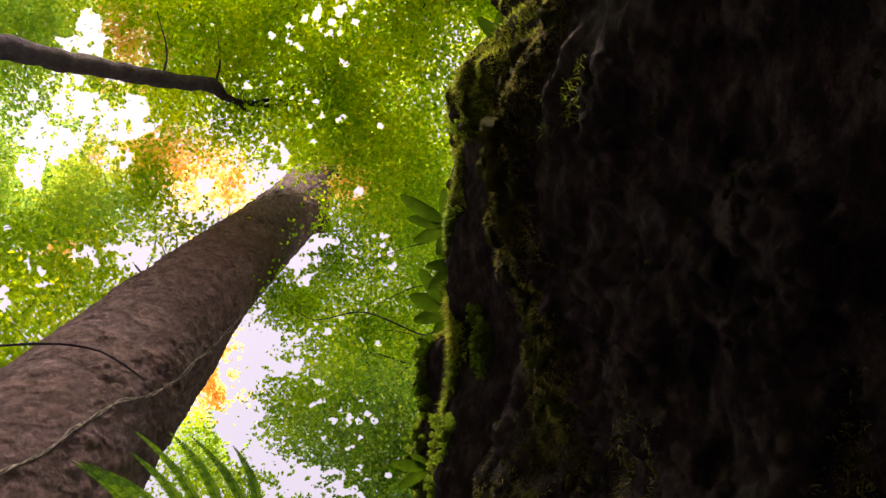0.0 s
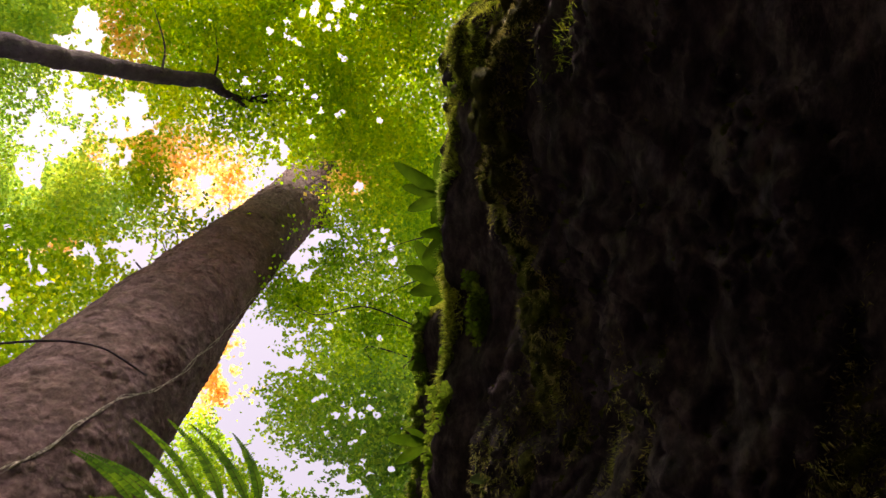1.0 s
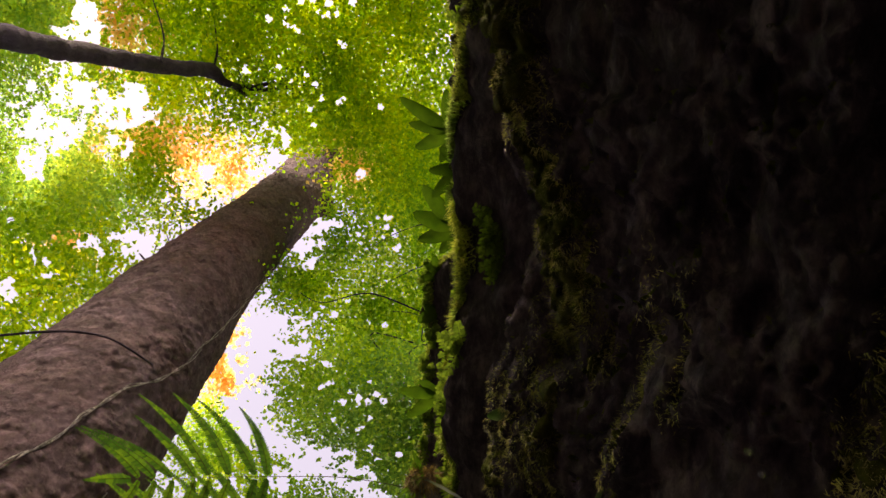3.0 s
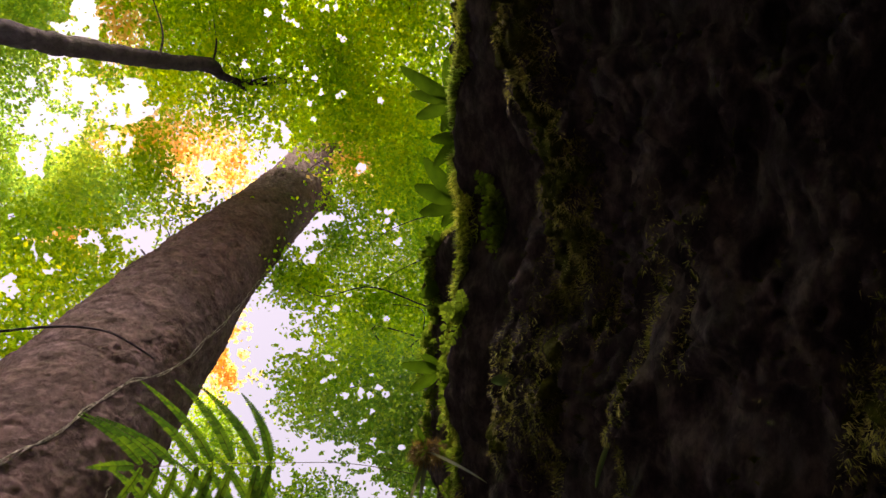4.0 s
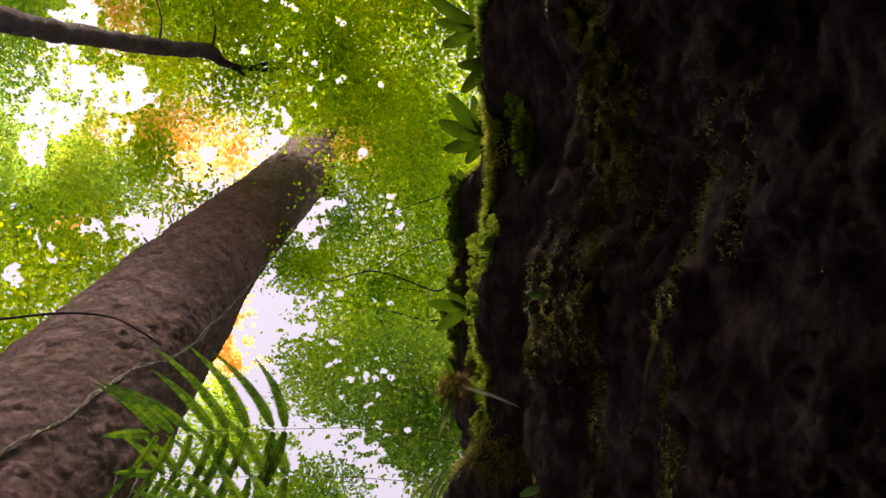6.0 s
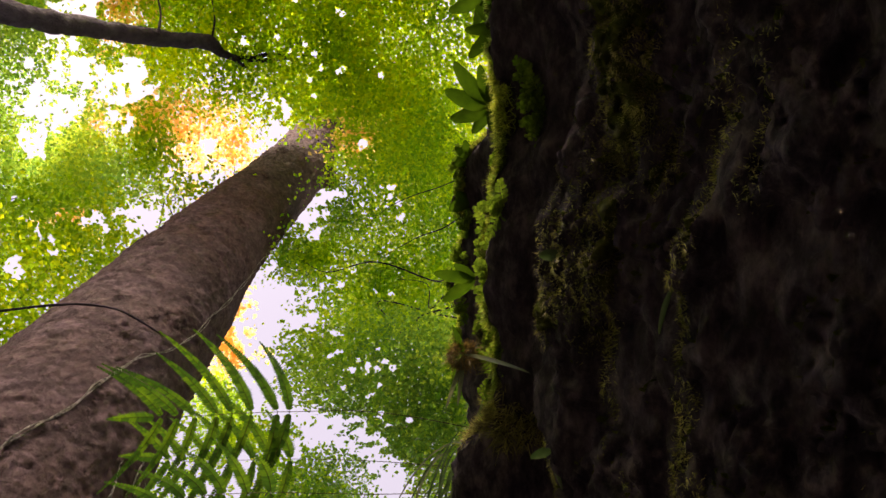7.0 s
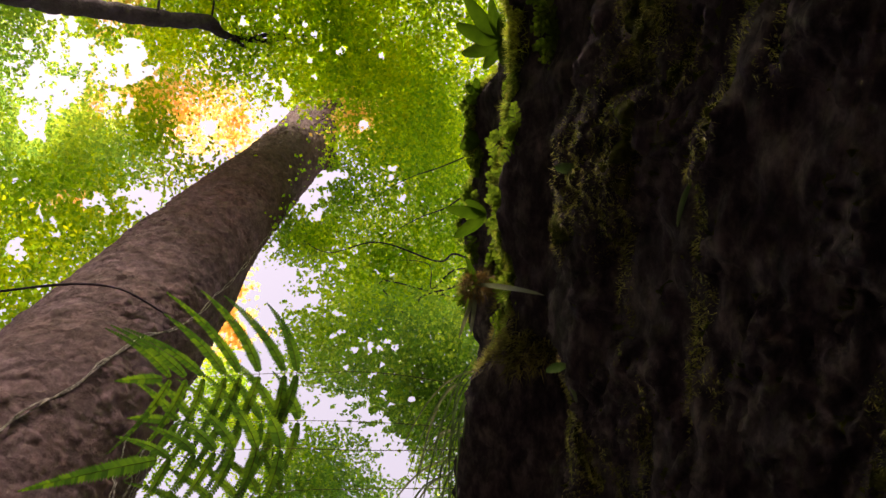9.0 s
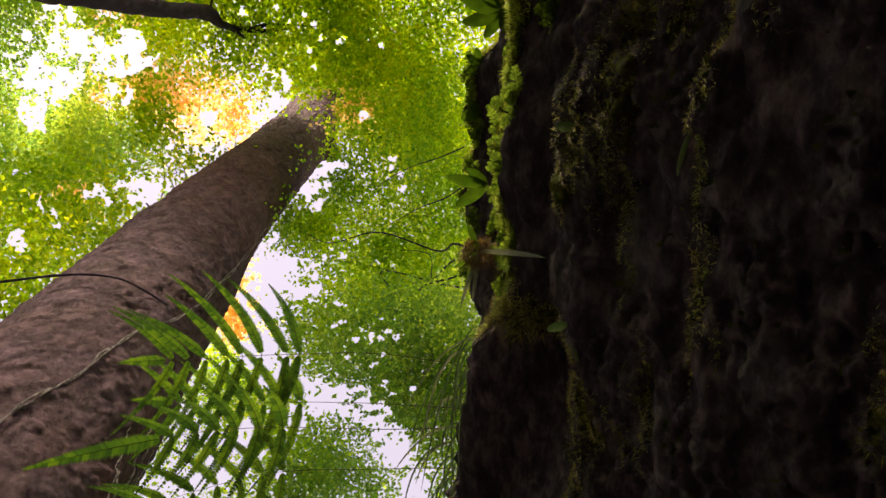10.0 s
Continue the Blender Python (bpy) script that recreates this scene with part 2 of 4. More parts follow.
def log_surface(y, phi):
    """Points of the log. phi: degrees down from the level of its axis on the open side."""
    a = np.radians(phi)
    base = np.stack([-np.cos(a), np.zeros_like(a), -np.sin(a)], -1)
    q = np.stack([y * 2.2, phi / 14, np.zeros_like(y)], -1)
    line = np.stack([y * 5, 0 * y, 0 * y], -1)
    r = LOG_R + 0.03 * fbm(np.stack([y * 0.7, np.cos(a) * 1.3, np.sin(a) * 1.3], -1), 3, 11)
    r = r + 0.012 * fbm(q * np.array([1.4, 1.6, 1]), 4, 5)
    r = r + 0.012 * fbm(np.stack([y * 4.0, phi / 6.5 + 0.8 * lattice(q, 8), 0 * y], -1), 4, 21, 0.6)
    r = r + 0.008 * fbm(np.stack([y * 26, phi / 2.2, 0 * y], -1), 4, 31) + 0.004 * fbm(np.stack([y * 60, phi / 0.7, 0 * y], -1), 3, 33, 0.6) 
    crumb = 1 - np.exp(-np.maximum(fbm(np.stack([y * 17, phi / 3.4, 0 * y], -1), 5, 37, 0.72) + 0.05, 0))
    r = r + 0.026 * crumb * np.clip((phi - 12) / 7, 0, 1) - 0.014 * np.exp(-((phi - 12.5) / 2.2) ** 2)
    # lumpy shoulder with mossy ridges that wander along the log
    r = r + 0.014 * np.abs(fbm(np.stack([y * 9, phi / 7, 0 * y], -1), 3, 35)) * np.exp(-((phi - 5) / 20) ** 2)
    r = r + 0.026 * np.exp(-((phi - 18 - 5 * lattice(line, 41)) / 3.2) ** 2) * (0.55 + 0.45 * lattice(line * 1.7, 42)) * (1 - 0.6 * np.clip((y - 0.15) / 0.15, 0, 1))
    r = r + 0.035 * np.exp(-((phi + 9 + 1.5 * lattice(line, 43)) / 1.9) ** 2) * np.clip((y - 0.255) / 0.05, 0, 1) * np.clip((0.63 - y) / 0.1, 0, 1)
    r = r - 0.016 * np.exp(-((phi + 2.5) / 3.0) ** 2)
    r = r + 0.046 * np.exp(-((phi - 6.5 - 2 * lattice(line, 44)) / 3.0) ** 2) * (0.8 + 0.3 * lattice(line * 1.9, 45)) * np.clip((y + 0.16) / 0.13, 0, 1) * (1 - 0.3 * np.exp(-((y - 0.225) / 0.05) ** 2))
    r = r + 0.022 * np.clip(fbm(np.stack([y * 24, phi / 4.5, 0 * y], -1), 3, 47) + 0.1, 0, 1) * np.clip((0.03 - y) / 0.05, 0, 1) * np.exp(-((phi - 8) / 16) ** 2)
    taper = 1 - 0.012 * y
    near = np.clip((17 - phi) / 9, 0, 1) * np.clip((phi + 8) / 6, 0.25, 1)
    c = np.stack([LOG_X - 0.008 - 0.018 * np.clip((y - 0.22) / 0.15, 0, 1) - near * 0.045 * np.clip((y - 0.53) / 0.06, 0, 1) + near * 0.035 * np.clip((-0.045 - y) / 0.055, 0, 1), y, LOG_Z + 0.035 * (y - 0.25)], -1)
    lip = np.interp(y, SHOULDER_Y, SHOULDER_X)
    crest = np.interp(y, CREST_Y, CREST_X)
    k = np.clip((phi + 6.5) / 4, 0, 1)
    c[:, 0] += (crest * (1 - k) + lip * k) * np.clip((28 - phi) / 12, 0, 1)
    return c + base * (r * taper)[:, None]


def build_log():
    u = np.concatenate([np.linspace(-9, -0.75, 60, endpoint=False), np.linspace(-0.75, 1.35, 680, endpoint=False), np.linspace(1.35, 8, 60)])
    ph = np.concatenate([np.linspace(-24, 62, 360, endpoint=False), np.linspace(62, 336, 70, endpoint=False)])
    yy, pp = np.meshgrid(u, ph, indexing="ij")
    v = log_surface(yy.ravel(), pp.ravel())
    f = grid_faces(len(u), len(ph), True)
    n = len(v)
    caps = [(np.arange(len(ph)), u[0]), (np.arange(len(ph)) + (len(u) - 1) * len(ph), u[-1])]
    verts, faces = [v], [f]
    for k, (ring, y) in enumerate(caps):
        verts.append(np.array([[LOG_X, y + (0.15 if k == 0 else -0.15), LOG_Z + 0.035 * y]]))
        b = np.roll(ring, -1)
        c = np.full(len(ring), n + k)
        faces.append(np.stack([ring, b, c, c], -1))
    allv = np.vstack(verts)
    quads = np.vstack(faces[:1])
    me = fast_mesh("fallen_log", allv, quads, True)
    log = part_mesh("fallen_log", me, MAT_LOG)
    tagged(log, "huge fallen log with wet dark bark, partly covered in moss", "log")
    for k, (ring, y) in enumerate(caps):
        cv = np.vstack([v[ring], verts[1 + k]])
        m = len(ring)
        tri = np.stack([np.arange(m), np.roll(np.arange(m), -1), np.full(m, m)], -1)
        part_mesh("log_end", fast_mesh("log_end", cv, tri, False), MAT_LOG, log, "rough broken end of the log")
    return log


LOG = build_log()


def log_normal(y, phi):
    e = 0.4
    p = log_surface(y, phi)
    a = log_surface(y + 0.004, phi) - p
    b = log_surface(y, phi + e) - p
    n = np.cross(b, a)
    n /= np.linalg.norm(n, axis=1)[:, None]
    out = p - np.array([LOG_X, 0, LOG_Z])
    out[:, 1] = 0
    n *= np.sign((n * out).sum(1))[:, None]
    return p, n


def moss_blades(p, n, length, width, droop, spread=0.7):
    """Thin two-piece blades that grow at points p along n."""
    m = len(p)
    d = n + rng.normal(0, spread, (m, 3)) * 0.6
    d[:, 2] += 0.15
    d /= np.linalg.norm(d, axis=1)[:, None]
    ln = length * rng.uniform(0.5, 1.25, m)[:, None]
    side = np.cross(d, rng.normal(0, 1, (m, 3)))
    side /= np.linalg.norm(side, axis=1)[:, None]
    w = (width * rng.uniform(0.7, 1.3, m))[:, None]
    base = p - n * 0.003
    tip = base + d * ln + np.array([0, 0, -1.0]) * ln * droop
    v = np.stack([base - side * w * 0.5, base + side * w * 0.5, tip], 1).reshape(-1, 3)
    return v, np.arange(3 * m).reshape(-1, 3)


def patchy(y, phi, sy, sp, seed, lo, hi):
    return np.clip((fbm(np.stack([y * sy, phi * sp, 0 * y], -1), 3, seed) - lo) / (hi - lo), 0, 1)


def band(y, phi, centre, width, seed, wander, freq=5):
    return np.exp(-((phi - centre - wander * lattice(np.stack([y * freq, 0 * y, 0 * y], -1), seed)) / width) ** 2)


def near_moss(y, phi):
    low = band(y, phi, 4.0, 2.0, 44, 2.0) * (1 - 0.93 * np.clip((y - 0.53) / 0.05, 0, 1))
    high = band(y, phi, -1.0, 4.0, 44, 2.0) * np.clip((0.25 - y) / 0.05, 0, 1)
    return np.maximum(low, high) * (0.3 + 1.0 * patchy(y, phi, 13, 0.35, 51, -0.5, 0.4))


def far_moss(y, phi):
    return band(y, phi, -9.8, 1.1, 43, -1.5) * np.clip((0.63 - y) / 0.04, 0, 1) * (0.55 + 0.9 * patchy(y, phi, 14, 0.4, 55, -0.4, 0.4))


def ridge_moss(y, phi):
    return (1 - 0.45 * np.clip((y - 0.1) / 0.15, 0, 1)) * band(y, phi, 18, 3.0, 41, 5.0) * (0.3 + 0.35 * np.clip((0.14 - y) / 0.05, 0, 1) + 1.2 * patchy(y, phi, 10, 0.3, 61, -0.25, 0.45))


def flank_moss(y, phi):
    return 0.95 * patchy(y, phi, 9, 0.55, 71, -0.05, 0.45) * patchy(y, phi, 2.2, 0.14, 75, -0.6, 0.15) * np.clip((phi - 14) / 5, 0, 1)


def end_moss(y, phi):
    """Moss that wraps the whole shoulder where the log draws back."""
    return np.clip((0.05 - y) / 0.05, 0, 1) * np.exp(-((phi - 8) / 15) ** 2) * (0.35 + 1.0 * patchy(y, phi, 15, 0.3, 58, -0.3, 0.3))


def lip_moss(y, phi):
    """Shaggy moss that fills the lip between shoulder and crest."""
    return band(y, phi, 1.2, 3.4, 48, 3.0, 11) * np.clip((y - 0.17) / 0.05, 0, 1) * np.clip((0.57 - y) / 0.04, 0, 1) * (0.1 + 1.2 * patchy(y, phi, 20, 0.4, 57, -0.3, 0.3))


def all_moss(y, phi):
    return np.maximum.reduce([near_moss(y, phi), far_moss(y, phi), ridge_moss(y, phi), flank_moss(y, phi), end_moss(y, phi), lip_moss(y, phi)])


def build_cushion(name, label, ylo, yhi, flo, fhi, ny, nf):
    """Lumpy moss body: rises out of the bark where moss grows, stays under it elsewhere."""
    y, f = np.meshgrid(np.linspace(ylo, yhi, ny), np.linspace(flo, fhi, nf), indexing="ij")
    y, f = y.ravel(), f.ravel()
    m = np.clip((all_moss(y, f) - 0.3) / 0.4, 0, 1)
    p, n = log_normal(y, f)
    lump = fbm(np.stack([y * 95, f / 0.8, 0 * y], -1), 3, 81, 0.7)
    p = p + n * (-0.008 + m * (0.011 + 0.008 * lump))[:, None]
    tagged(part_mesh(name, fast_mesh(name, p, grid_faces(ny, nf), True), MAT_CUSHION, LOG, label))


build_cushion("moss_cushion", "lumpy olive moss cushions", -0.35, 1.05, -16, 56, 800, 380)


def moss_layer(label, count, ylo, yhi, flo, fhi, mask, length, width, droop, mat=None):
    y, phi = rng.uniform(ylo, yhi, count), rng.uniform(flo, fhi, count)
    keep = np.clip((mask(y, phi) - 0.25) / 0.4, 0, 1) > rng.uniform(0, 1, count)
    p, n = log_normal(y[keep], phi[keep])
    v, f = moss_blades(p + n * 0.004, n, length, width, droop)
    tagged(part_mesh("moss", fast_mesh("moss", v, f), mat or MAT_MOSS, LOG, label), kind="stuff")


moss_layer("thick green moss fringe along the log's shoulder", 800000, -0.45, 1.1, -9, 14, near_moss, 0.0065, 0.0007, 0.2)
moss_layer("pale leafy moss sprays along the log's shoulder", 90000, 0.1, 0.62, -3, 12, near_moss, 0.008, 0.0016, 0.5, MAT_SPRAY)
moss_layer("shaggy hanging moss on the log's lip", 160000, 0.16, 0.6, -7, 11, lip_moss, 0.012, 0.0012, 0.45)
moss_layer("dark clumpy moss wrapping the log's shoulder", 420000, -0.45, 0.06, -16, 34, end_moss, 0.0065, 0.0008, 0.4)
moss_layer("bright moss on the upper ridge of the log", 260000, 0.1, 1.1, -15, -6, far_moss, 0.0065, 0.0007, 0.2)
moss_layer("olive moss band along a ridge of the log", 520000, -0.4, 1.1, 6, 32, ridge_moss, 0.0046, 0.0007, 0.4, MAT_RIDGE)
moss_layer("sparse dark moss on the shaded flank", 600000, -0.4, 1.0, 14, 56, flank_moss, 0.0042, 0.0008, 0.4, MAT_MOSS_DULL)


def build_dew():
    """Drops of water that hang in the moss of the shaded flank."""
    bm = bmesh.new()
    for y, phi in [(-0.001, 22.9), (0.031, 24.3), (0.167, 23.5), (0.181, 23.9), (0.017, 34.1), (0.031, 35.1), (0.055, 34.7), (0.177, 23.1), (0.245, 33.1), (0.273, 35.3)]:
        for k in range(3):
            p, n = log_normal(np.array([y + rng.normal(0, 0.006)]), np.array([phi + rng.normal(0, 0.5)]))
            q = p[0] + n[0] * 0.006
            m = Matrix.Translation(q) @ Matrix.Diagonal((1, 1, 1.3, 1))
            bmesh.ops.create_icosphere(bm, subdivisions=2, radius=rng.uniform(0.0007, 0.0019), matrix=m)
    me = bpy.data.meshes.new("dew")
    bm.to_mesh(me)
    bm.free()
    me.polygons.foreach_set("use_smooth", np.ones(len(me.polygons), bool))
    m, nt, bsdf = material("water")
    bsdf.inputs["Roughness"].default_value = 0.02
    bsdf.inputs["IOR"].default_value = 1.33
    bsdf.inputs["Transmission Weight"].default_value = 1.0
    tagged(part_mesh("dew", me, m, LOG, "clear drops of water in the moss"), kind="stuff")


def crust_mask(y, phi):
    return 1.4 * np.exp(-((y - 0.525) / 0.035) ** 2 - ((phi - 1) / 9) ** 2) * (0.35 + patchy(y, phi, 24, 0.5, 66, -0.3, 0.3))


moss_layer("brown dangling moss crust", 90000, 0.42, 0.64, -16, 22, crust_mask, 0.013, 0.0011, 0.5, MAT_RIDGE)
build_dew()


# ================= trees =================
def leaf_cloud(centres, size, spread, per, tilt=0.5, flat=0.35):
    """Folded leaves in loose sprays round the centres: two triangles each."""
    m = len(centres) * per
    c = np.repeat(centres, per, 0)
    p = c + rng.normal(0, 1, (m, 3)) * spread * np.array([1, 1, flat])
    az = rng.uniform(0, 2 * np.pi, m)
    d = np.stack([np.cos(az), np.sin(az), rng.normal(-0.15, tilt, m)], -1)
    d /= np.linalg.norm(d, axis=1)[:, None]
    up = np.stack([rng.normal(0, tilt, m), rng.normal(0, tilt, m), np.ones(m)], -1)
    s = np.cross(up, d)
    s /= np.linalg.norm(s, axis=1)[:, None]
    nrm = np.cross(d, s)
    ln = (size * rng.uniform(0.5, 1.3, m))[:, None]
    w = ln * rng.uniform(0.5, 0.78, m)[:, None]
    base, tip = p - d * ln * 0.5, p + d * ln * 0.5
    mid = p - d * ln * 0.06
    v = np.stack([base, mid + s * w * 0.5 + nrm * w * 0.16, tip, mid - s * w * 0.5 + nrm * w * 0.16], 1).reshape(-1, 3)
    k = np.arange(m)[:, None] * 4
    f = np.concatenate([k + np.array([[0, 2, 1]]), k + np.array([[0, 3, 2]])])
    return v, f


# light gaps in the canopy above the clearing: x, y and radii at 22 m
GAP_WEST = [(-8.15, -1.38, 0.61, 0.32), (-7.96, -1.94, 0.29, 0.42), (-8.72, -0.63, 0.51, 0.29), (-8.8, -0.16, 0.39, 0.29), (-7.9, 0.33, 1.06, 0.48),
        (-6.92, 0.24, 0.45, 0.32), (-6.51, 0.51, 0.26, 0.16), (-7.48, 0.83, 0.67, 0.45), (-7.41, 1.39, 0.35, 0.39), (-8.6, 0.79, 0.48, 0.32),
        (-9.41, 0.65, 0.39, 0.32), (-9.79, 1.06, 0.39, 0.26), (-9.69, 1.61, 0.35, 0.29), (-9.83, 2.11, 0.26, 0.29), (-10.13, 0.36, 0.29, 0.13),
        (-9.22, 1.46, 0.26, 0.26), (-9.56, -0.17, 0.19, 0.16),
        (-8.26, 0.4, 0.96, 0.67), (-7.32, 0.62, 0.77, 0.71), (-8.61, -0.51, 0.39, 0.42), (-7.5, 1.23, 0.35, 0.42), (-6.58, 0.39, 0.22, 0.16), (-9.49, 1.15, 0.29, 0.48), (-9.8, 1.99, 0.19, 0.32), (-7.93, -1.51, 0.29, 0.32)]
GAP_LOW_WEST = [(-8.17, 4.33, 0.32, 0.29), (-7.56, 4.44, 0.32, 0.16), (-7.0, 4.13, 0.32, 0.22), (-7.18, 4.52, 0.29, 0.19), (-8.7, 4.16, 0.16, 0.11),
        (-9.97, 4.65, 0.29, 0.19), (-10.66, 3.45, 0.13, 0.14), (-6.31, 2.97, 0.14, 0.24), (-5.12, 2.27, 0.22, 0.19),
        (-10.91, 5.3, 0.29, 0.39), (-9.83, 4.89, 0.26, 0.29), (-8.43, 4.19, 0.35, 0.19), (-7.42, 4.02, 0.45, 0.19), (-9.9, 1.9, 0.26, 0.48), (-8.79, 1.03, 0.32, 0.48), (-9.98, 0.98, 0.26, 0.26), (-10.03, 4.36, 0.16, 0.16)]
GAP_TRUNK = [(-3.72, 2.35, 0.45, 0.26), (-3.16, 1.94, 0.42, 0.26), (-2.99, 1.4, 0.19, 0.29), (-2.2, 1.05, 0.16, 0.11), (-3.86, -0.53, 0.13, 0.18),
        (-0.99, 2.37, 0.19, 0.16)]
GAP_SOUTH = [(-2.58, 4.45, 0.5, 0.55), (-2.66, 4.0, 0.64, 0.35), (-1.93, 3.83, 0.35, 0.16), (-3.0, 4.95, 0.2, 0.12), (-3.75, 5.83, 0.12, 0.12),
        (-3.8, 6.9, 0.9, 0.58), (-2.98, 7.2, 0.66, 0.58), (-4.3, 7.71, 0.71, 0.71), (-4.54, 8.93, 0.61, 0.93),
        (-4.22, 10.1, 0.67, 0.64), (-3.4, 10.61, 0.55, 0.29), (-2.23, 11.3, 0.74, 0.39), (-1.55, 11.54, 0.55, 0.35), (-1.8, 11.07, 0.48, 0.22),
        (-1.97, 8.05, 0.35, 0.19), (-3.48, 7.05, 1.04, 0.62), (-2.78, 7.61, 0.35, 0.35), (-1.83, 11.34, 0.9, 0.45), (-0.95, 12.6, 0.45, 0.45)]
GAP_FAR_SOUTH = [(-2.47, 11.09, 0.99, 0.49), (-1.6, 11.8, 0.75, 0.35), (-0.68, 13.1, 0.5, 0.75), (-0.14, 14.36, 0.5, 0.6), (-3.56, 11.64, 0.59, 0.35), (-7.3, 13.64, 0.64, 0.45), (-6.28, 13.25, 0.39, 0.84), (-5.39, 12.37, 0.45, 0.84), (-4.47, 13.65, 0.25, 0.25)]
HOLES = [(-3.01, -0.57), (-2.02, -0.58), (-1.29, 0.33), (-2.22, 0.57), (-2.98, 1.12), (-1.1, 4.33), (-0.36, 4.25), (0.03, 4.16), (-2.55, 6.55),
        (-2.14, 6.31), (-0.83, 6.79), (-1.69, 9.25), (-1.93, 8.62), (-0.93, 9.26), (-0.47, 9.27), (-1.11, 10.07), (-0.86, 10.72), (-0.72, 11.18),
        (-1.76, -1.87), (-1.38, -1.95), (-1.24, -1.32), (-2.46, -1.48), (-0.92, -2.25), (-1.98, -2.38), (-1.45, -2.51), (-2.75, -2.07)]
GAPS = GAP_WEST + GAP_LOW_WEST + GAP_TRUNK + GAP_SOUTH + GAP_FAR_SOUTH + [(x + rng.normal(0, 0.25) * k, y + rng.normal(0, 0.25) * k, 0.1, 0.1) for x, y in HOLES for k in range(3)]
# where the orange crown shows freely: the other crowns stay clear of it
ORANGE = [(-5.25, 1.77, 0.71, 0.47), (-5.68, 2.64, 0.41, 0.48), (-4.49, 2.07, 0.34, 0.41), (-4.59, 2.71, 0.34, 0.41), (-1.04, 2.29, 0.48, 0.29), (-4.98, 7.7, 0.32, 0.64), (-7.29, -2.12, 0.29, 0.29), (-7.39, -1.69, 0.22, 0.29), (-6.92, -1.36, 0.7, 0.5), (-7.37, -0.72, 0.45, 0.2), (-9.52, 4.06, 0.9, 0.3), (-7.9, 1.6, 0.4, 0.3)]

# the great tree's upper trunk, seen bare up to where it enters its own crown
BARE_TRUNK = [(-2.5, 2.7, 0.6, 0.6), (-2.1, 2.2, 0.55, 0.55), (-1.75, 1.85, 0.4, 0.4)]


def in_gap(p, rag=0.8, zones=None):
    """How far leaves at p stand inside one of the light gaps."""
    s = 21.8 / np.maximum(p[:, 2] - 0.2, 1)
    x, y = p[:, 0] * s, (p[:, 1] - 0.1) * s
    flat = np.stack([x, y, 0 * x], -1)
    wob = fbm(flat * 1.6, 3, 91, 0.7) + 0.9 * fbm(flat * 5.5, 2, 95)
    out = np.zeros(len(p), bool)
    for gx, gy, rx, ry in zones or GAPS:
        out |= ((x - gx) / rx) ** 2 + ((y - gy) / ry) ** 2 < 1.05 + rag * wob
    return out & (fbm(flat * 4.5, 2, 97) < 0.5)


def crown_centres(blobs, clump=0.5, seed=0, gaps=True, cut=-0.35):
    """Spray centres in ellipsoids (x, y, z, rx, ry, rz, count), thinned into clumps."""
    out = []
    for x, y, z, rx, ry, rz, count in blobs:
        d = rng.normal(0, 1, (count, 3))
        d /= np.linalg.norm(d, axis=1)[:, None]
        d *= rng.uniform(0, 1, count)[:, None] ** 0.42
        out.append(np.array([x, y, z]) + d * np.array([rx, ry, rz]))
    p = np.vstack(out)
    p = p[fbm(p * clump, 3, seed) > cut]
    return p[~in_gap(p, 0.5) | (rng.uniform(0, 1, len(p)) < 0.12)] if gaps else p


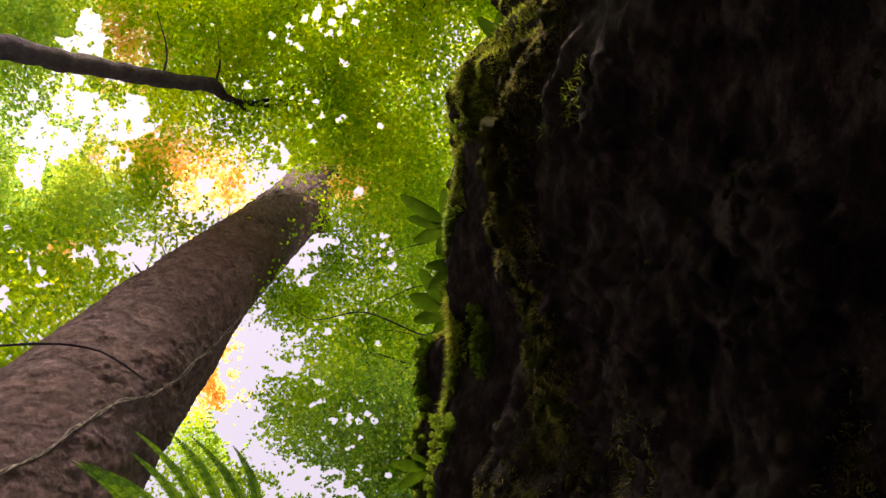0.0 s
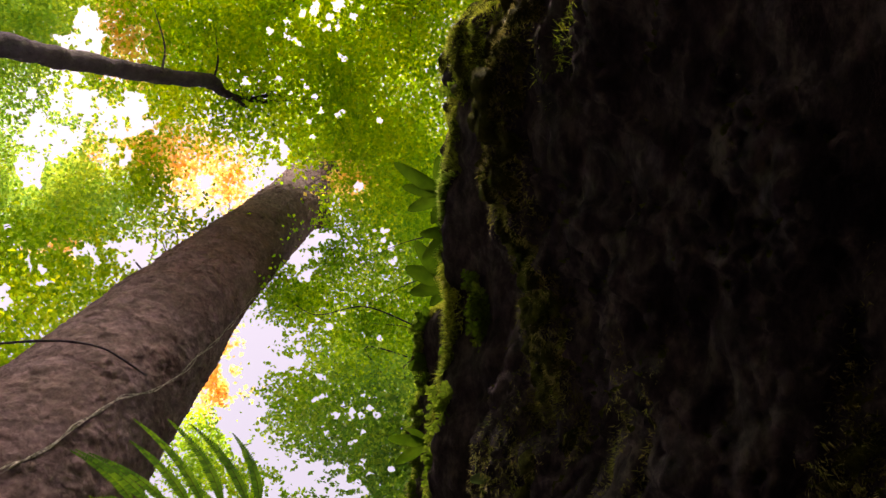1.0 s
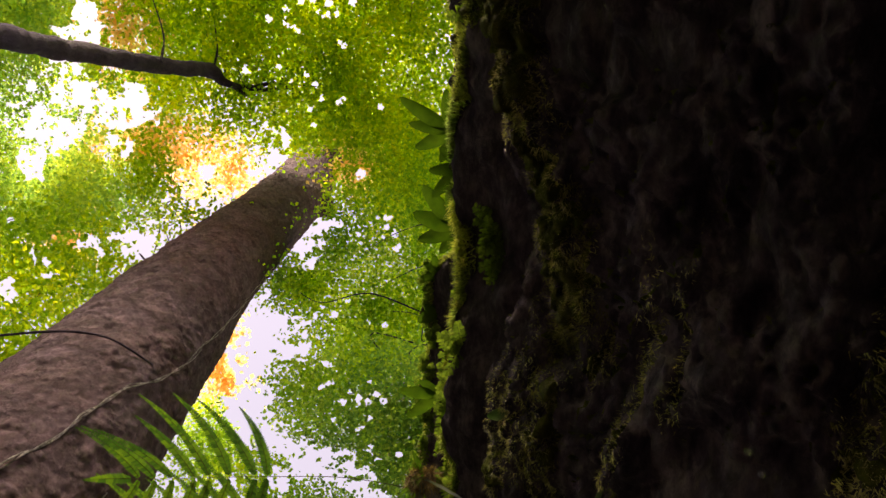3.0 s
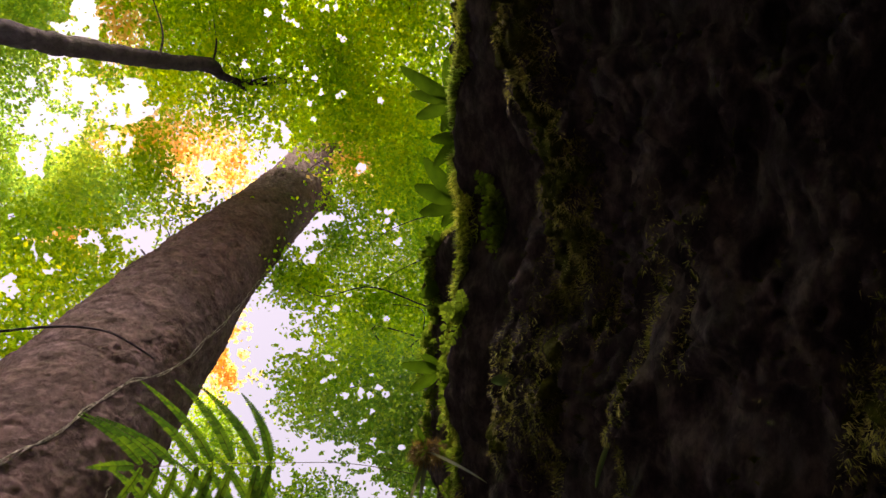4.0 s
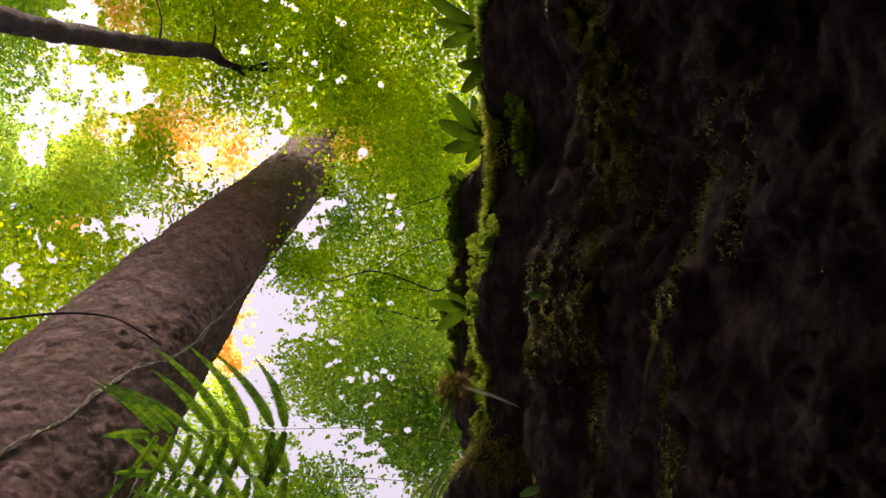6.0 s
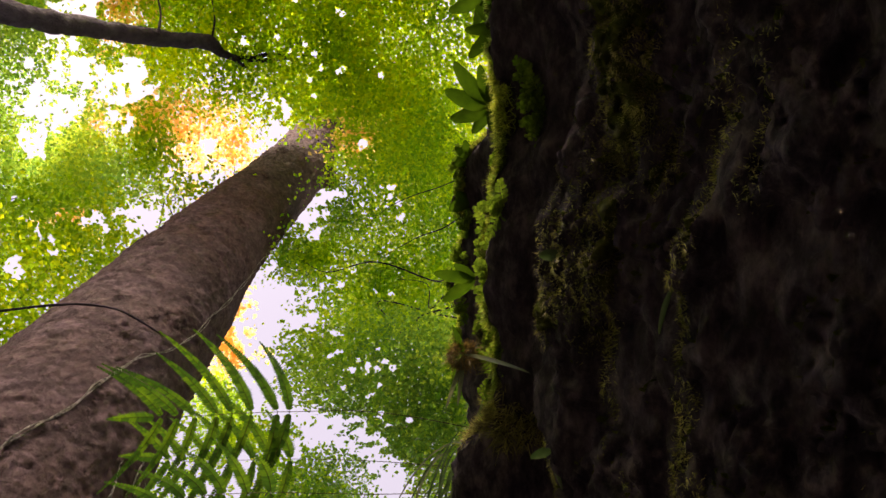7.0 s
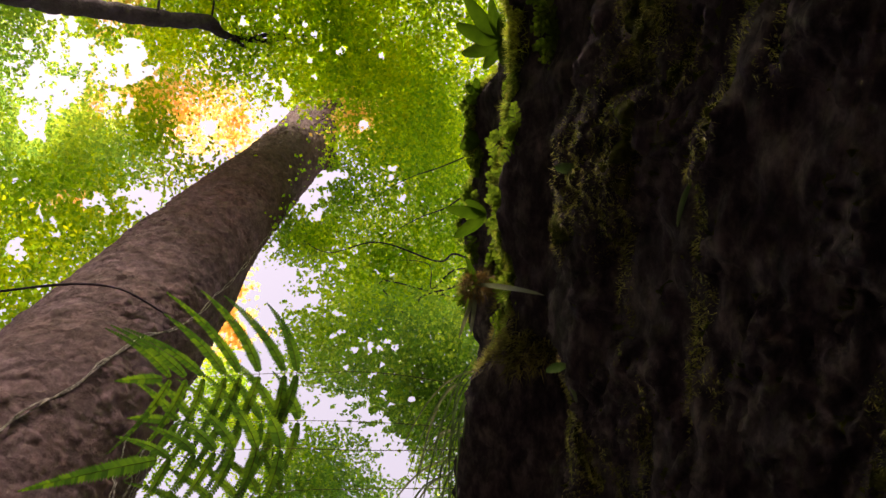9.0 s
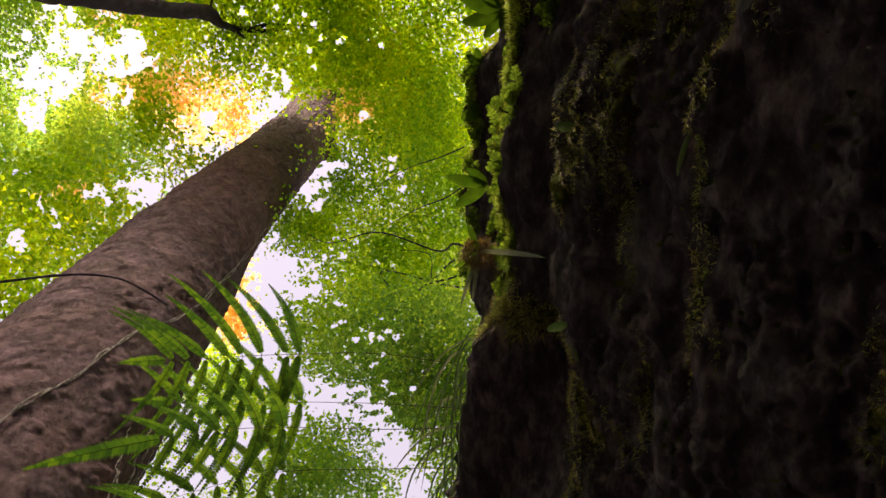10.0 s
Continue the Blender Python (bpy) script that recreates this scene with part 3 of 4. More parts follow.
def tree(name, label, trunk_points, trunk_radii, bark, leaf, blobs, size, per, spread, clump=0.5, seed=0, limbs=5, gaps=True, cut=-0.35, sides=14, trunk=None, rough=0.16):
    base = Vector(trunk_points[0])
    root = tagged(new(name), label, "tree")
    root.location = base
    inv = Matrix.Translation(-base)
    if trunk is None:
        v, f = tube_arrays(trunk_points, trunk_radii, sides, rough, seed, 2.6, n=150)
        part_mesh("trunk", fast_mesh("trunk", v - np.array(base), f, True), bark, root)
    top = np.array(trunk_points[-1])
    for k in range(limbs):
        b = blobs[k % len(blobs)]
        for attempt in range(14):
            end = np.array(b[:3]) + rng.normal(0, 0.5, 3) * np.array(b[3:6])
            line = top + (end - top) * np.linspace(0.2, 1, 20)[:, None]
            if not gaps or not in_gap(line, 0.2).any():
                break
        else:
            continue
        t0 = rng.uniform(0.0, 0.25)
        start = top * (1 - t0) + np.array(trunk_points[-2]) * t0
        way = start + (end - start) * np.linspace(0, 1, 7)[:, None]
        way[1:-1] += rng.normal(0, 0.22, (5, 3))
        way[:, 2] -= 1.2 * np.sin(np.linspace(0, np.pi, 7)) * rng.uniform(0, 1)
        r0 = min(trunk_radii[-1] * 0.3, 0.028) if gaps else trunk_radii[-1] * 0.7
        v, f = tube_arrays(way, [r0, r0 * 0.6, 0.006], 7, 0.25, seed + k, 4.0, n=36)
        part_mesh("limb", fast_mesh("limb", v - np.array(base), f, True), bark, root)
    c = crown_centres(blobs, clump, seed, gaps, cut)
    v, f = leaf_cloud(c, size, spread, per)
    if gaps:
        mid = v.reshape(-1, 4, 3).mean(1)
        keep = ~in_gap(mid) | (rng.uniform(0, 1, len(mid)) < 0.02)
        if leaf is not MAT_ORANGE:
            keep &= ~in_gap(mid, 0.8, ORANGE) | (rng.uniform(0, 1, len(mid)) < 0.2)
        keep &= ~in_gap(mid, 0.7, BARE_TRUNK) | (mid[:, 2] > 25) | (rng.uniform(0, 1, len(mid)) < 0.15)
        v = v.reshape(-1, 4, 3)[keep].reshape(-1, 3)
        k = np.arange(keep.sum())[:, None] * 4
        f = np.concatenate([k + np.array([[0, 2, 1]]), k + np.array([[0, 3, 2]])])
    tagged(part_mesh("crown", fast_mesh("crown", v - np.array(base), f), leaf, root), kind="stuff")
    return root


# --- the great leaning tree ---
AXIS_Z = np.array([0.0, 4.0, 10.0, 13.0, 15.3, 19.0, 22.0, 24.5, 27.0])
AXIS_X = np.array([-4.7, -4.43, -3.99, -3.67, -3.43, -3.08, -2.74, -2.34, -1.9])
AXIS_Y = np.array([4.95, 4.72, 4.13, 3.81, 3.6, 3.37, 3.06, 2.53, 2.0])
AXIS_R = np.array([1.9, 1.3, 1.14, 1.05, 0.99, 0.92, 0.85, 0.75, 0.6])


def trunk_point(az, z):
    """A place on the great tree's trunk, az in degrees round it."""
    z = np.asarray(z, float)
    a = np.radians(az)
    p = np.stack([np.interp(z, AXIS_Z, AXIS_X), np.interp(z, AXIS_Z, AXIS_Y), z], -1)
    o = np.stack([np.cos(a), np.sin(a), 0 * a], -1)
    r = np.interp(z, AXIS_Z, AXIS_R)
    q = np.stack([np.cos(a), np.sin(a), z * 0.35], -1)
    r = r * (1 + 0.02 * fbm(q * 1.2, 3, 5))
    r = r + 0.03 * (np.abs(fbm(np.stack([np.cos(a) * 5, np.sin(a) * 5, z * 2.6], -1), 4, 12)) - 0.4) + 0.014 * fbm(np.stack([np.cos(a) * 26, np.sin(a) * 26, z * 14], -1), 3, 14)
    gap = lambda c: np.abs((az - c + 180) % 360 - 180)
    r = r + 0.04 * np.exp(-(gap(38) / 20) ** 2 - ((z - 12.5) / 0.45) ** 2)
    r = r - 0.2 * np.exp(-(gap(38) / 45) ** 2 - ((z - 15.5) / 4.5) ** 2)
    r = r + 0.42 * np.exp(-(gap(36) / 15) ** 2 - ((z - 22.4) / 0.36) ** 2)
    crack = fbm(np.stack([np.cos(a) * 2.4, np.sin(a) * 2.4, z * 1.1], -1) + 0.25 * lattice(np.stack([np.cos(a) * 9, np.sin(a) * 9, z * 5], -1), 18)[..., None], 3, 16)
    where = np.clip(lattice(np.stack([np.cos(a) * 1.6, np.sin(a) * 1.6, z * 0.7], -1), 17) * 2.2 + 0.2, 0, 1)
    r = r - 0.016 * np.exp(-(crack / 0.022) ** 2) * where * np.clip((17 - z) / 4, 0.25, 1) + 0.016 * np.tanh(crack * 14) * where
    r = r + 0.5 * np.exp(-z / 1.2) * np.maximum(0, np.cos(a * 5)) ** 2
    return p + o * r[..., None]


def build_great_tree():
    z = np.linspace(-0.1, 27, 900)
    az = np.linspace(0, 360, 300, endpoint=False)
    zz, aa = np.meshgrid(z, az, indexing="ij")
    v = trunk_point(aa.ravel(), zz.ravel())
    blobs = [(-1.2, 1.6, 27.5, 3.0, 2.0, 1.8, 430), (-1.0, 2.0, 24.5, 1.6, 0.9, 1.0, 170), (-2.0, 1.3, 21.5, 0.6, 0.3, 0.4, 24)]
    base = np.array([-4.75, 4.9, 0.0])
    t = tree("great_tree", "giant old tree with reddish brown flaky bark, leaning over the clearing", [tuple(base), (-2.38, 2.5, 24.5), (-1.9, 2.0, 27.0)], [1.9, 0.7, 0.5],
             MAT_BARK, MAT_GREEN, blobs, 0.11, 29, 0.38, 0.5, 3, limbs=6, trunk=True)
    part_mesh("trunk", fast_mesh("trunk", v - base, grid_faces(len(z), len(az), True), True), MAT_BARK, t)
    pts = [(-3.22, 3.58, 9.98), (-3.04, 3.39, 9.42), (-3.26, 3.16, 9.34), (-3.5, 3.01, 9.34), (-3.82, 2.93, 9.34), (-4.22, 2.91, 9.34), (-4.76, 2.91, 9.24), (-5.07, 2.89, 9.09)]
    v, f = tube_arrays(pts, [0.008, 0.011, 0.013, 0.016, 0.018, 0.018, 0.016, 0.012], 8, 0.25, 3, 4.0, n=50)
    part_mesh("dead_branch", fast_mesh("dead_branch", v - base, f, True), MAT_BARK_DARK, t, "thin dark dead branch")
    return t


build_great_tree()


def build_liana():
    z = np.linspace(4.0, 16.0, 90)
    az = np.interp(z, [4, 6.98, 7.72, 8.46, 8.78, 9.33, 10.08, 10.92, 11.63, 12.46, 13.1, 16.0], [-80, -58, -49, -44, -40, -30, -20, -16, -12, -6, -2, 12])
    az = az + 1.2 * lattice(np.stack([z * 2.3, 0 * z, 0 * z], -1), 4)
    p = trunk_point(az, z)
    o = np.stack([np.cos(np.radians(az)), np.sin(np.radians(az)), 0 * z], -1)
    v, f = tube_arrays(p + o * 0.02, np.interp(z, [4, 8, 10, 13, 16], [0.012, 0.009, 0.007, 0.005, 0.004]), 9, 0.6, 5, 14.0)
    v2, f2 = tube_arrays(p + o * 0.04 + np.stack([0.03 * np.sin(z * 6), 0.03 * np.cos(z * 6), 0 * z], -1), np.interp(z, [4, 8, 10, 13, 16], [0.01, 0.008, 0.006, 0.004, 0.003]), 7, 0.5, 6, 9.0)
    root = tagged(new("liana"), "pale twisted liana climbing the great tree's trunk", "vine")
    root.location = p[0]
    part_mesh("stem", fast_mesh("stem", v - p[0], f, True), MAT_LIANA, root)
    part_mesh("stem", fast_mesh("stem", v2 - p[0], f2, True), MAT_LIANA, root)


build_liana()


def aerial_root(az0, az1, z0, z1, r):
    z = np.linspace(z0, z1, 24)
    az = np.linspace(az0, az1, 24) + 1.5 * lattice(np.stack([z * 3, 0 * z + az0, 0 * z], -1), 9)
    p = trunk_point(az, z)
    o = np.stack([np.cos(np.radians(az)), np.sin(np.radians(az)), 0 * z], -1)
    v, f = tube_arrays(p + o * 0.03, np.full(24, r), 7, 0.3, 2, 8.0)
    ob = part_mesh("aerial_root", fast_mesh("aerial_root", v - p[0], f, True), MAT_LIANA)
    ob.location = p[0]
    tagged(ob, "thin pale aerial root on the great tree's trunk", "root", "aerial roots")


for a in [(0, -16, 6.6, 7.5, 0.009), (12, 4, 6.9, 8.0, 0.007), (6, -2, 6.6, 7.9, 0.01), (14, 10, 6.8, 7.9, 0.006), (-6, -10, 6.4, 7.2, 0.007)]:
    aerial_root(*a)

# --- slender dark tree that forks high up ---
slim = tree("slender_tree", "slender dark-barked tree with a kinked, forking top", [(-6.3, -0.9, 0), (-5.75, -0.74, 9.5), (-5.61, -0.7, 12.2), (-5.4, -0.6, 13.6), (-5.06, -0.49, 15.2), (-4.49, -0.37, 16.8), (-3.99, -0.31, 18.0), (-3.81, -0.1, 18.3), (-3.56, 0.06, 18.6), (-3.35, 0.28, 18.8)],
            [0.25, 0.2, 0.185, 0.175, 0.17, 0.175, 0.17, 0.12, 0.075, 0.03], MAT_BARK_DARK, MAT_YELLOW, [(-3.0, -1.5, 22, 3, 2, 1.5, 200)], 0.15, 20, 0.4, 0.6, 13, limbs=2, rough=0.2)
for k, pts in enumerate([[(-3.67, -0.01, 18.5), (-3.32, 0.08, 19.0), (-2.84, -0.01, 19.4), (-2.35, 0.03, 19.8), (-1.84, 0.08, 20.2)], [(-3.32, 0.08, 19.0), (-2.9, 0.14, 19.3), (-2.5, 0.1, 19.7), (-2.1, 0.3, 20.1)],
                         [(-4.5, -0.45, 16.2), (-4.6, -1.0, 16.9), (-4.9, -1.8, 17.4)], [(-3.9, -0.3, 18), (-3.85, -0.8, 18.4), (-4.0, -1.4, 19)]]):
    r = 1.0 if k < 2 else 0.4
    v, f = tube_arrays(pts, [0.07 * r, 0.06 * r, 0.035 * r, 0.012], 8, 0.35, k, 3.0, n=36)
    part_mesh("twig", fast_mesh("twig", v - np.array(slim.location), f, True), MAT_BARK_DARK, slim)

tree("yellow_green_tree", "tall tree with dense sunlit yellow-green crown", [(3.5, -9, 0), (3.2, -8, 9), (2, -6, 16), (0.5, -4, 20)], [0.45, 0.36, 0.28, 0.2], MAT_BARK_DARK, MAT_YELLOW,
     [(-2.5, -1.4, 20.5, 6.0, 3.2, 2.5, 2900), (0.8, 0.7, 19, 2.6, 3.0, 2.0, 1060), (-6.6, 0.4, 21, 1.6, 0.9, 1.0, 220), (-2, -7, 20, 7, 4, 3, 900), (-7.5, -2.6, 21, 2.5, 1.5, 1.2, 320), (2.0, -2.6, 20, 2.2, 1.6, 1.2, 620)], 0.108, 29, 0.4, 0.55, 23)
tree("cool_green_tree", "tree with loose cool green crown against the sky", [(-17, 4, 0), (-16.5, 4, 8), (-14.5, 3.5, 14), (-12.5, 3, 17)], [0.4, 0.32, 0.26, 0.18], MAT_BARK_DARK, MAT_BLUE,
     [(-10.0, 1.5, 19.5, 4.0, 4.5, 2.0, 2000), (-8.0, 3.4, 19, 2.5, 1.6, 1.6, 480), (-9.0, -2.0, 19.5, 2.8, 1.6, 1.2, 480), (-7.5, 2.4, 20, 2.2, 1.2, 1, 320)], 0.105, 24, 0.38, 0.6, 33, cut=-0.3)
tree("broadleaf_tree", "broadleaf tree with larger yellow-green leaves", [(-11.5, 9, 0), (-11, 8.5, 6), (-9.8, 7, 10), (-9, 6, 12)], [0.3, 0.24, 0.18, 0.12], MAT_BARK_DARK, MAT_YELLOW,
     [(-6.6, 3.8, 15.0, 1.9, 1.6, 1.2, 320), (-7.2, 4.6, 12.5, 2.2, 2.0, 1.3, 430), (-4.29, 2.77, 17.0, 0.74, 0.31, 0.4, 26), (-5.14, 1.85, 17.0, 0.56, 0.56, 0.5, 26), (-5.26, 0.89, 17.0, 0.49, 0.37, 0.4, 14)], 0.11, 27, 0.32, 0.8, 43, cut=-0.3, limbs=2)
tree("orange_tree", "very tall tree with orange autumn-coloured leaves", [(-9.5, 10, 0), (-9, 9.4, 10), (-7.6, 7.4, 20), (-6.5, 5.6, 24)], [0.5, 0.4, 0.28, 0.16], MAT_BARK_DARK, MAT_ORANGE,
     [(-5.09, 1.83, 21.0, 1.07, 0.8, 0.15, 52), (-5.56, 2.51, 21.0, 0.52, 0.55, 0.12, 24), (-4.23, 2.43, 21.0, 0.55, 0.58, 0.12, 13), (-5.95, 1.47, 21.0, 0.61, 0.4, 0.12, 20), (-0.94, 2.08, 20.0, 0.38, 0.23, 0.3, 40), (-4.19, 6.68, 18.5, 0.32, 1.01, 0.2, 130), (-4.11, 2.51, 21.0, 0.52, 0.55, 0.15, 15), (-4.42, 1.83, 21, 0.46, 0.46, 0.15, 12), (-6.63, -1.73, 20, 0.38, 0.61, 0.15, 22), (-7.31, 1.23, 20, 0.44, 0.26, 0.3, 40), (-6.07, 1.33, 20, 0.44, 0.36, 0.3, 40), (-8.3, 3.49, 20, 0.8, 0.32, 0.4, 30), (-6.05, -1.34, 20, 0.44, 0.2, 0.3, 24), (-8.06, 4.0, 20, 0.32, 0.17, 0.3, 14), (-6.34, -1.15, 20, 0.6, 0.42, 0.3, 20), (-6.8, -0.6, 20, 0.4, 0.18, 0.2, 8), (-8.7, 3.8, 20, 0.8, 0.28, 0.3, 12)], 0.13, 18, 0.32, 0.8, 53)
spread_tree = tree("mid_green_tree", "spreading tree with mid-green dense foliage", [(7.0, 5.0, 0), (6.5, 5.0, 7), (4.5, 4.8, 12), (2.5, 4.6, 14.5)], [0.4, 0.33, 0.26, 0.18], MAT_BARK_DARK, MAT_GREEN,
     [(0.6, 4.2, 17, 2.7, 3.2, 1.6, 650), (-0.6, 5.4, 16.5, 1.7, 1.3, 1.0, 200), (-1.2, 5.0, 13.0, 0.85, 0.65, 0.5, 110), (-1.75, 3.9, 15.0, 0.28, 0.19, 0.3, 44), (-1.85, 6.18, 15.0, 0.68, 0.68, 0.5, 60), (-2.2, 4.35, 17.0, 0.75, 0.36, 0.4, 70), (-1.45, 3.55, 17.0, 0.5, 0.4, 0.4, 50)], 0.085, 38, 0.34, 0.7, 63)
for pts in [[(1.23, 2.43, 14.5), (0.75, 2.6, 14.5), (0.27, 2.73, 14.5), (-0.16, 2.91, 14.5), (-0.54, 3.17, 14.5)],
            [(1.19, 3.17, 14.5), (0.81, 3.39, 14.5), (0.38, 3.52, 14.5), (-0.05, 3.72, 14.5), (-0.43, 3.92, 14.5)]]:
    v, f = tube_arrays(pts, [0.014, 0.012, 0.01, 0.007, 0.004], 7, 0.4, 4, 3.0, n=40)
    part_mesh("branch", fast_mesh("branch", v - np.array(spread_tree.location), f, True), MAT_BARK_DARK, spread_tree)
tree("sunlit_tree", "tree with small bright yellow-green leaves in the sun", [(6.0, 1.0, 0), (5.5, 1.0, 9), (4.0, 1.8, 16), (2.5, 2.2, 20)], [0.35, 0.3, 0.22, 0.14], MAT_BARK_DARK, MAT_YELLOW,
     [(0.4, 3.2, 22, 2.2, 1.8, 1.2, 620), (0.8, 6.5, 23, 2.6, 2.6, 1.2, 620)], 0.105, 26, 0.38, 0.7, 68)
tree("dark_green_tree", "lower tree with dark green foliage in shade", [(5.0, 10.5, 0), (4.8, 10.2, 5), (3.4, 9, 9), (2.2, 8, 11)], [0.3, 0.25, 0.2, 0.13], MAT_BARK_DARK, MAT_DARK,
     [(-0.3, 5.9, 12.6, 1.7, 1.6, 1.3, 420), (1.2, 6.6, 12, 2.0, 2.4, 1.5, 700), (-1.5, 8.0, 13, 0.75, 0.6, 0.5, 85), (-2.0, 7.8, 12, 0.6, 0.45, 0.4, 50), (-0.9, 8.6, 13, 0.35, 0.35, 0.3, 26)], 0.072, 46, 0.28, 0.9, 73)
tree("young_tree", "young tree with bright green leaves beyond the fern", [(-5.5, 13, 0), (-5.2, 12.4, 5), (-4.4, 10.5, 10), (-3.8, 9.5, 12)], [0.22, 0.18, 0.13, 0.08], MAT_BARK_DARK, MAT_GREEN,
     [(-3.3, 7.3, 13, 1.9, 1.5, 1.2, 420), (-4.7, 8.9, 19, 0.8, 1.3, 0.8, 120)], 0.082, 32, 0.3, 0.8, 83)
# trees out of view, added to block light that would reach the log's underside
for k, (x, y) in enumerate([(17, -5), (17, 11), (2, -17), (-13, -12), (-16, 15), (1, 19), (20, 2), (-22, 2), (12, -14), (12, 20)]):
    tree("unseen_forest_tree", "tall forest tree out of view, its full green crown blocking light", [(x, y, 0), (x + 0.3, y, 9), (x, y + 0.4, 16)], [0.45, 0.36, 0.25], MAT_BARK_DARK, MAT_GREEN,
         [(x, y, 18, 5.5, 5.5, 5, 900), (x, y, 9, 4, 4, 5, 350)], 0.28, 16, 0.6, 0.5, 100 + k, limbs=5)


def build_unseen_understory():
    """Dense unseen shrubs and saplings, added round the clearing to block light near the horizon."""
    m = 5000
    a, r = rng.uniform(0, 2 * np.pi, m), rng.uniform(13, 30, m)
    h = rng.uniform(0.2, 13, m)
    c = np.stack([r * np.cos(a) - 1, r * np.sin(a) + 2, h], -1)
    v, f = leaf_cloud(c, 0.55, 0.8, 14, 0.8, 0.8)
    tagged(part_mesh("unseen_understory", fast_mesh("unseen_understory", v, f), MAT_DARK), "dense dark green shrubs out of view, closing in the forest and blocking low light", "shrubs", kind="stuff")


build_unseen_understory()


# ================= plants on the log =================
def strip_arrays(points, widths, fold=0.18, up=(0, 0, 1)):
    """A leaf blade along points: left edge, raised middle, right edge."""
    p = np.asarray(points, float)
    d = np.gradient(p, axis=0)
    d /= np.linalg.norm(d, axis=1)[:, None]
    s = np.cross(d, np.asarray(up, float))
    s /= np.linalg.norm(s, axis=1)[:, None] + 1e-9
    n = np.cross(s, d)
    w = np.asarray(widths)[:, None]
    v = np.stack([p - s * w / 2 + n * w * fold, p, p + s * w / 2 + n * w * fold], 1).reshape(-1, 3)
    return v, grid_faces(len(p), 3)


def blade(root, direction, length, width, droop, n=12, belly=0.55):
    """Curved strap leaf: points and widths."""
    t = np.linspace(0, 1, n)
    d = np.asarray(direction, float)
    d = d / np.linalg.norm(d)
    p = np.asarray(root) + d * (t * length)[:, None] + np.array([0, 0, -1.0]) * (droop * length * t ** 2)[:, None]
    w = width * (0.18 + np.sin(np.pi * t ** 0.8 * 0.97) ** 0.8)
    w[-1] = width * 0.06
    return p, w


def on_log(y, phi):
    return log_surface(np.array([float(y)]), np.array([float(phi)]))[0]


def strap_plant(label, root, leaves, mat=None):
    """Epiphyte: a tuft of strap leaves given as (dx, dy, dz, length, width). root: (y, phi) on the log or a place."""
    r = np.array(root) if len(root) == 3 else on_log(*root)
    plant = tagged(new("strap_leaf_plant"), label, "epiphyte plant", "epiphytes on the log")
    plant.location = r
    for dx, dy, dz, ln, wd in leaves:
        p, w = blade((0, 0, 0), (dx, dy, dz), ln, wd, rng.uniform(0.05, 0.3), 16)
        p = p + np.array([dy, -dx, 0.4])[None] * (ln * rng.uniform(-0.16, 0.16) * np.linspace(0, 1, 16) ** 2)[:, None]
        v, f = strip_arrays(p, w, rng.uniform(0.1, 0.25), (0.4 * dy + rng.uniform(-0.3, 0.3), -0.4 * dx + rng.uniform(-0.3, 0.3), 1) if abs(dz) < 0.8 else (1, 0, 0.2))
        part_mesh("leaf", fast_mesh("leaf", v, f, True), mat or MAT_STRAP, plant)
    return plant


strap_plant("tuft of broad green strap leaves rooted in log moss", (-0.055, 5), [(-0.6, -0.6, 0.2, 0.035, 0.012), (0.3, -0.8, -0.2, 0.03, 0.011), (-0.3, -0.9, 0.1, 0.028, 0.011)])
strap_plant("epiphyte with long glossy green strap leaves on the log", (0.063, 0.127, 1.0), [(-0.85, -0.5, 0.1, 0.062, 0.014), (-1, -0.15, 0.1, 0.045, 0.013), (-0.85, 0.5, 0.0, 0.042, 0.013), (-0.3, -0.9, 0.1, 0.04, 0.012), (0.6, -0.3, -0.5, 0.035, 0.011), (0.7, 0.1, -0.6, 0.03, 0.01), (-0.4, 0.9, 0, 0.035, 0.011)])
strap_plant("epiphyte with short drooping green strap leaves", (0.16, 3), [(-1, 0.1, 0, 0.034, 0.011), (-0.8, 0.6, 0, 0.042, 0.012), (-0.3, -0.8, 0.1, 0.024, 0.009), (-0.6, -0.5, 0.1, 0.03, 0.01)])
strap_plant("epiphyte with stiff upright green leaves on the log", (0.074, 0.239, 1.08), [(-1, -0.2, 0.0, 0.054, 0.019), (-0.9, 0.42, 0.0, 0.048, 0.017), (-0.65, -0.68, 0.1, 0.062, 0.018), (-0.25, -0.9, 0.1, 0.045, 0.014), (0.0, 0.9, -0.5, 0.032, 0.012), (-0.5, 0.8, 0, 0.038, 0.013), (-0.1, -0.9, -0.4, 0.032, 0.009)])
strap_plant("small epiphyte with paired green leaves over a hollow", (0.047, 0.43, 1.05), [(-1, -0.15, 0.0, 0.048, 0.012), (-0.8, 0.62, 0.0, 0.044, 0.013), (-0.75, -0.75, 0.2, 0.03, 0.009)])
strap_plant("small leafy sprout growing among moss", (0.30, -9), [(-0.8, -0.5, 0.2, 0.022, 0.012), (-0.8, 0.5, 0.1, 0.02, 0.012), (-0.2, -0.9, 0.1, 0.02, 0.01)])
strap_plant("small leafy sprout growing among moss", (0.355, -9), [(-0.9, 0.2, 0.2, 0.026, 0.014), (-0.6, -0.6, 0.1, 0.02, 0.011)])
strap_plant("single creeping leaf hanging on the shaded bark", (0.495, 19.1), [(-0.95, 0.05, -0.15, 0.02, 0.007), (0.1, 0.95, -0.2, 0.03, 0.004)], MAT_GRASS)
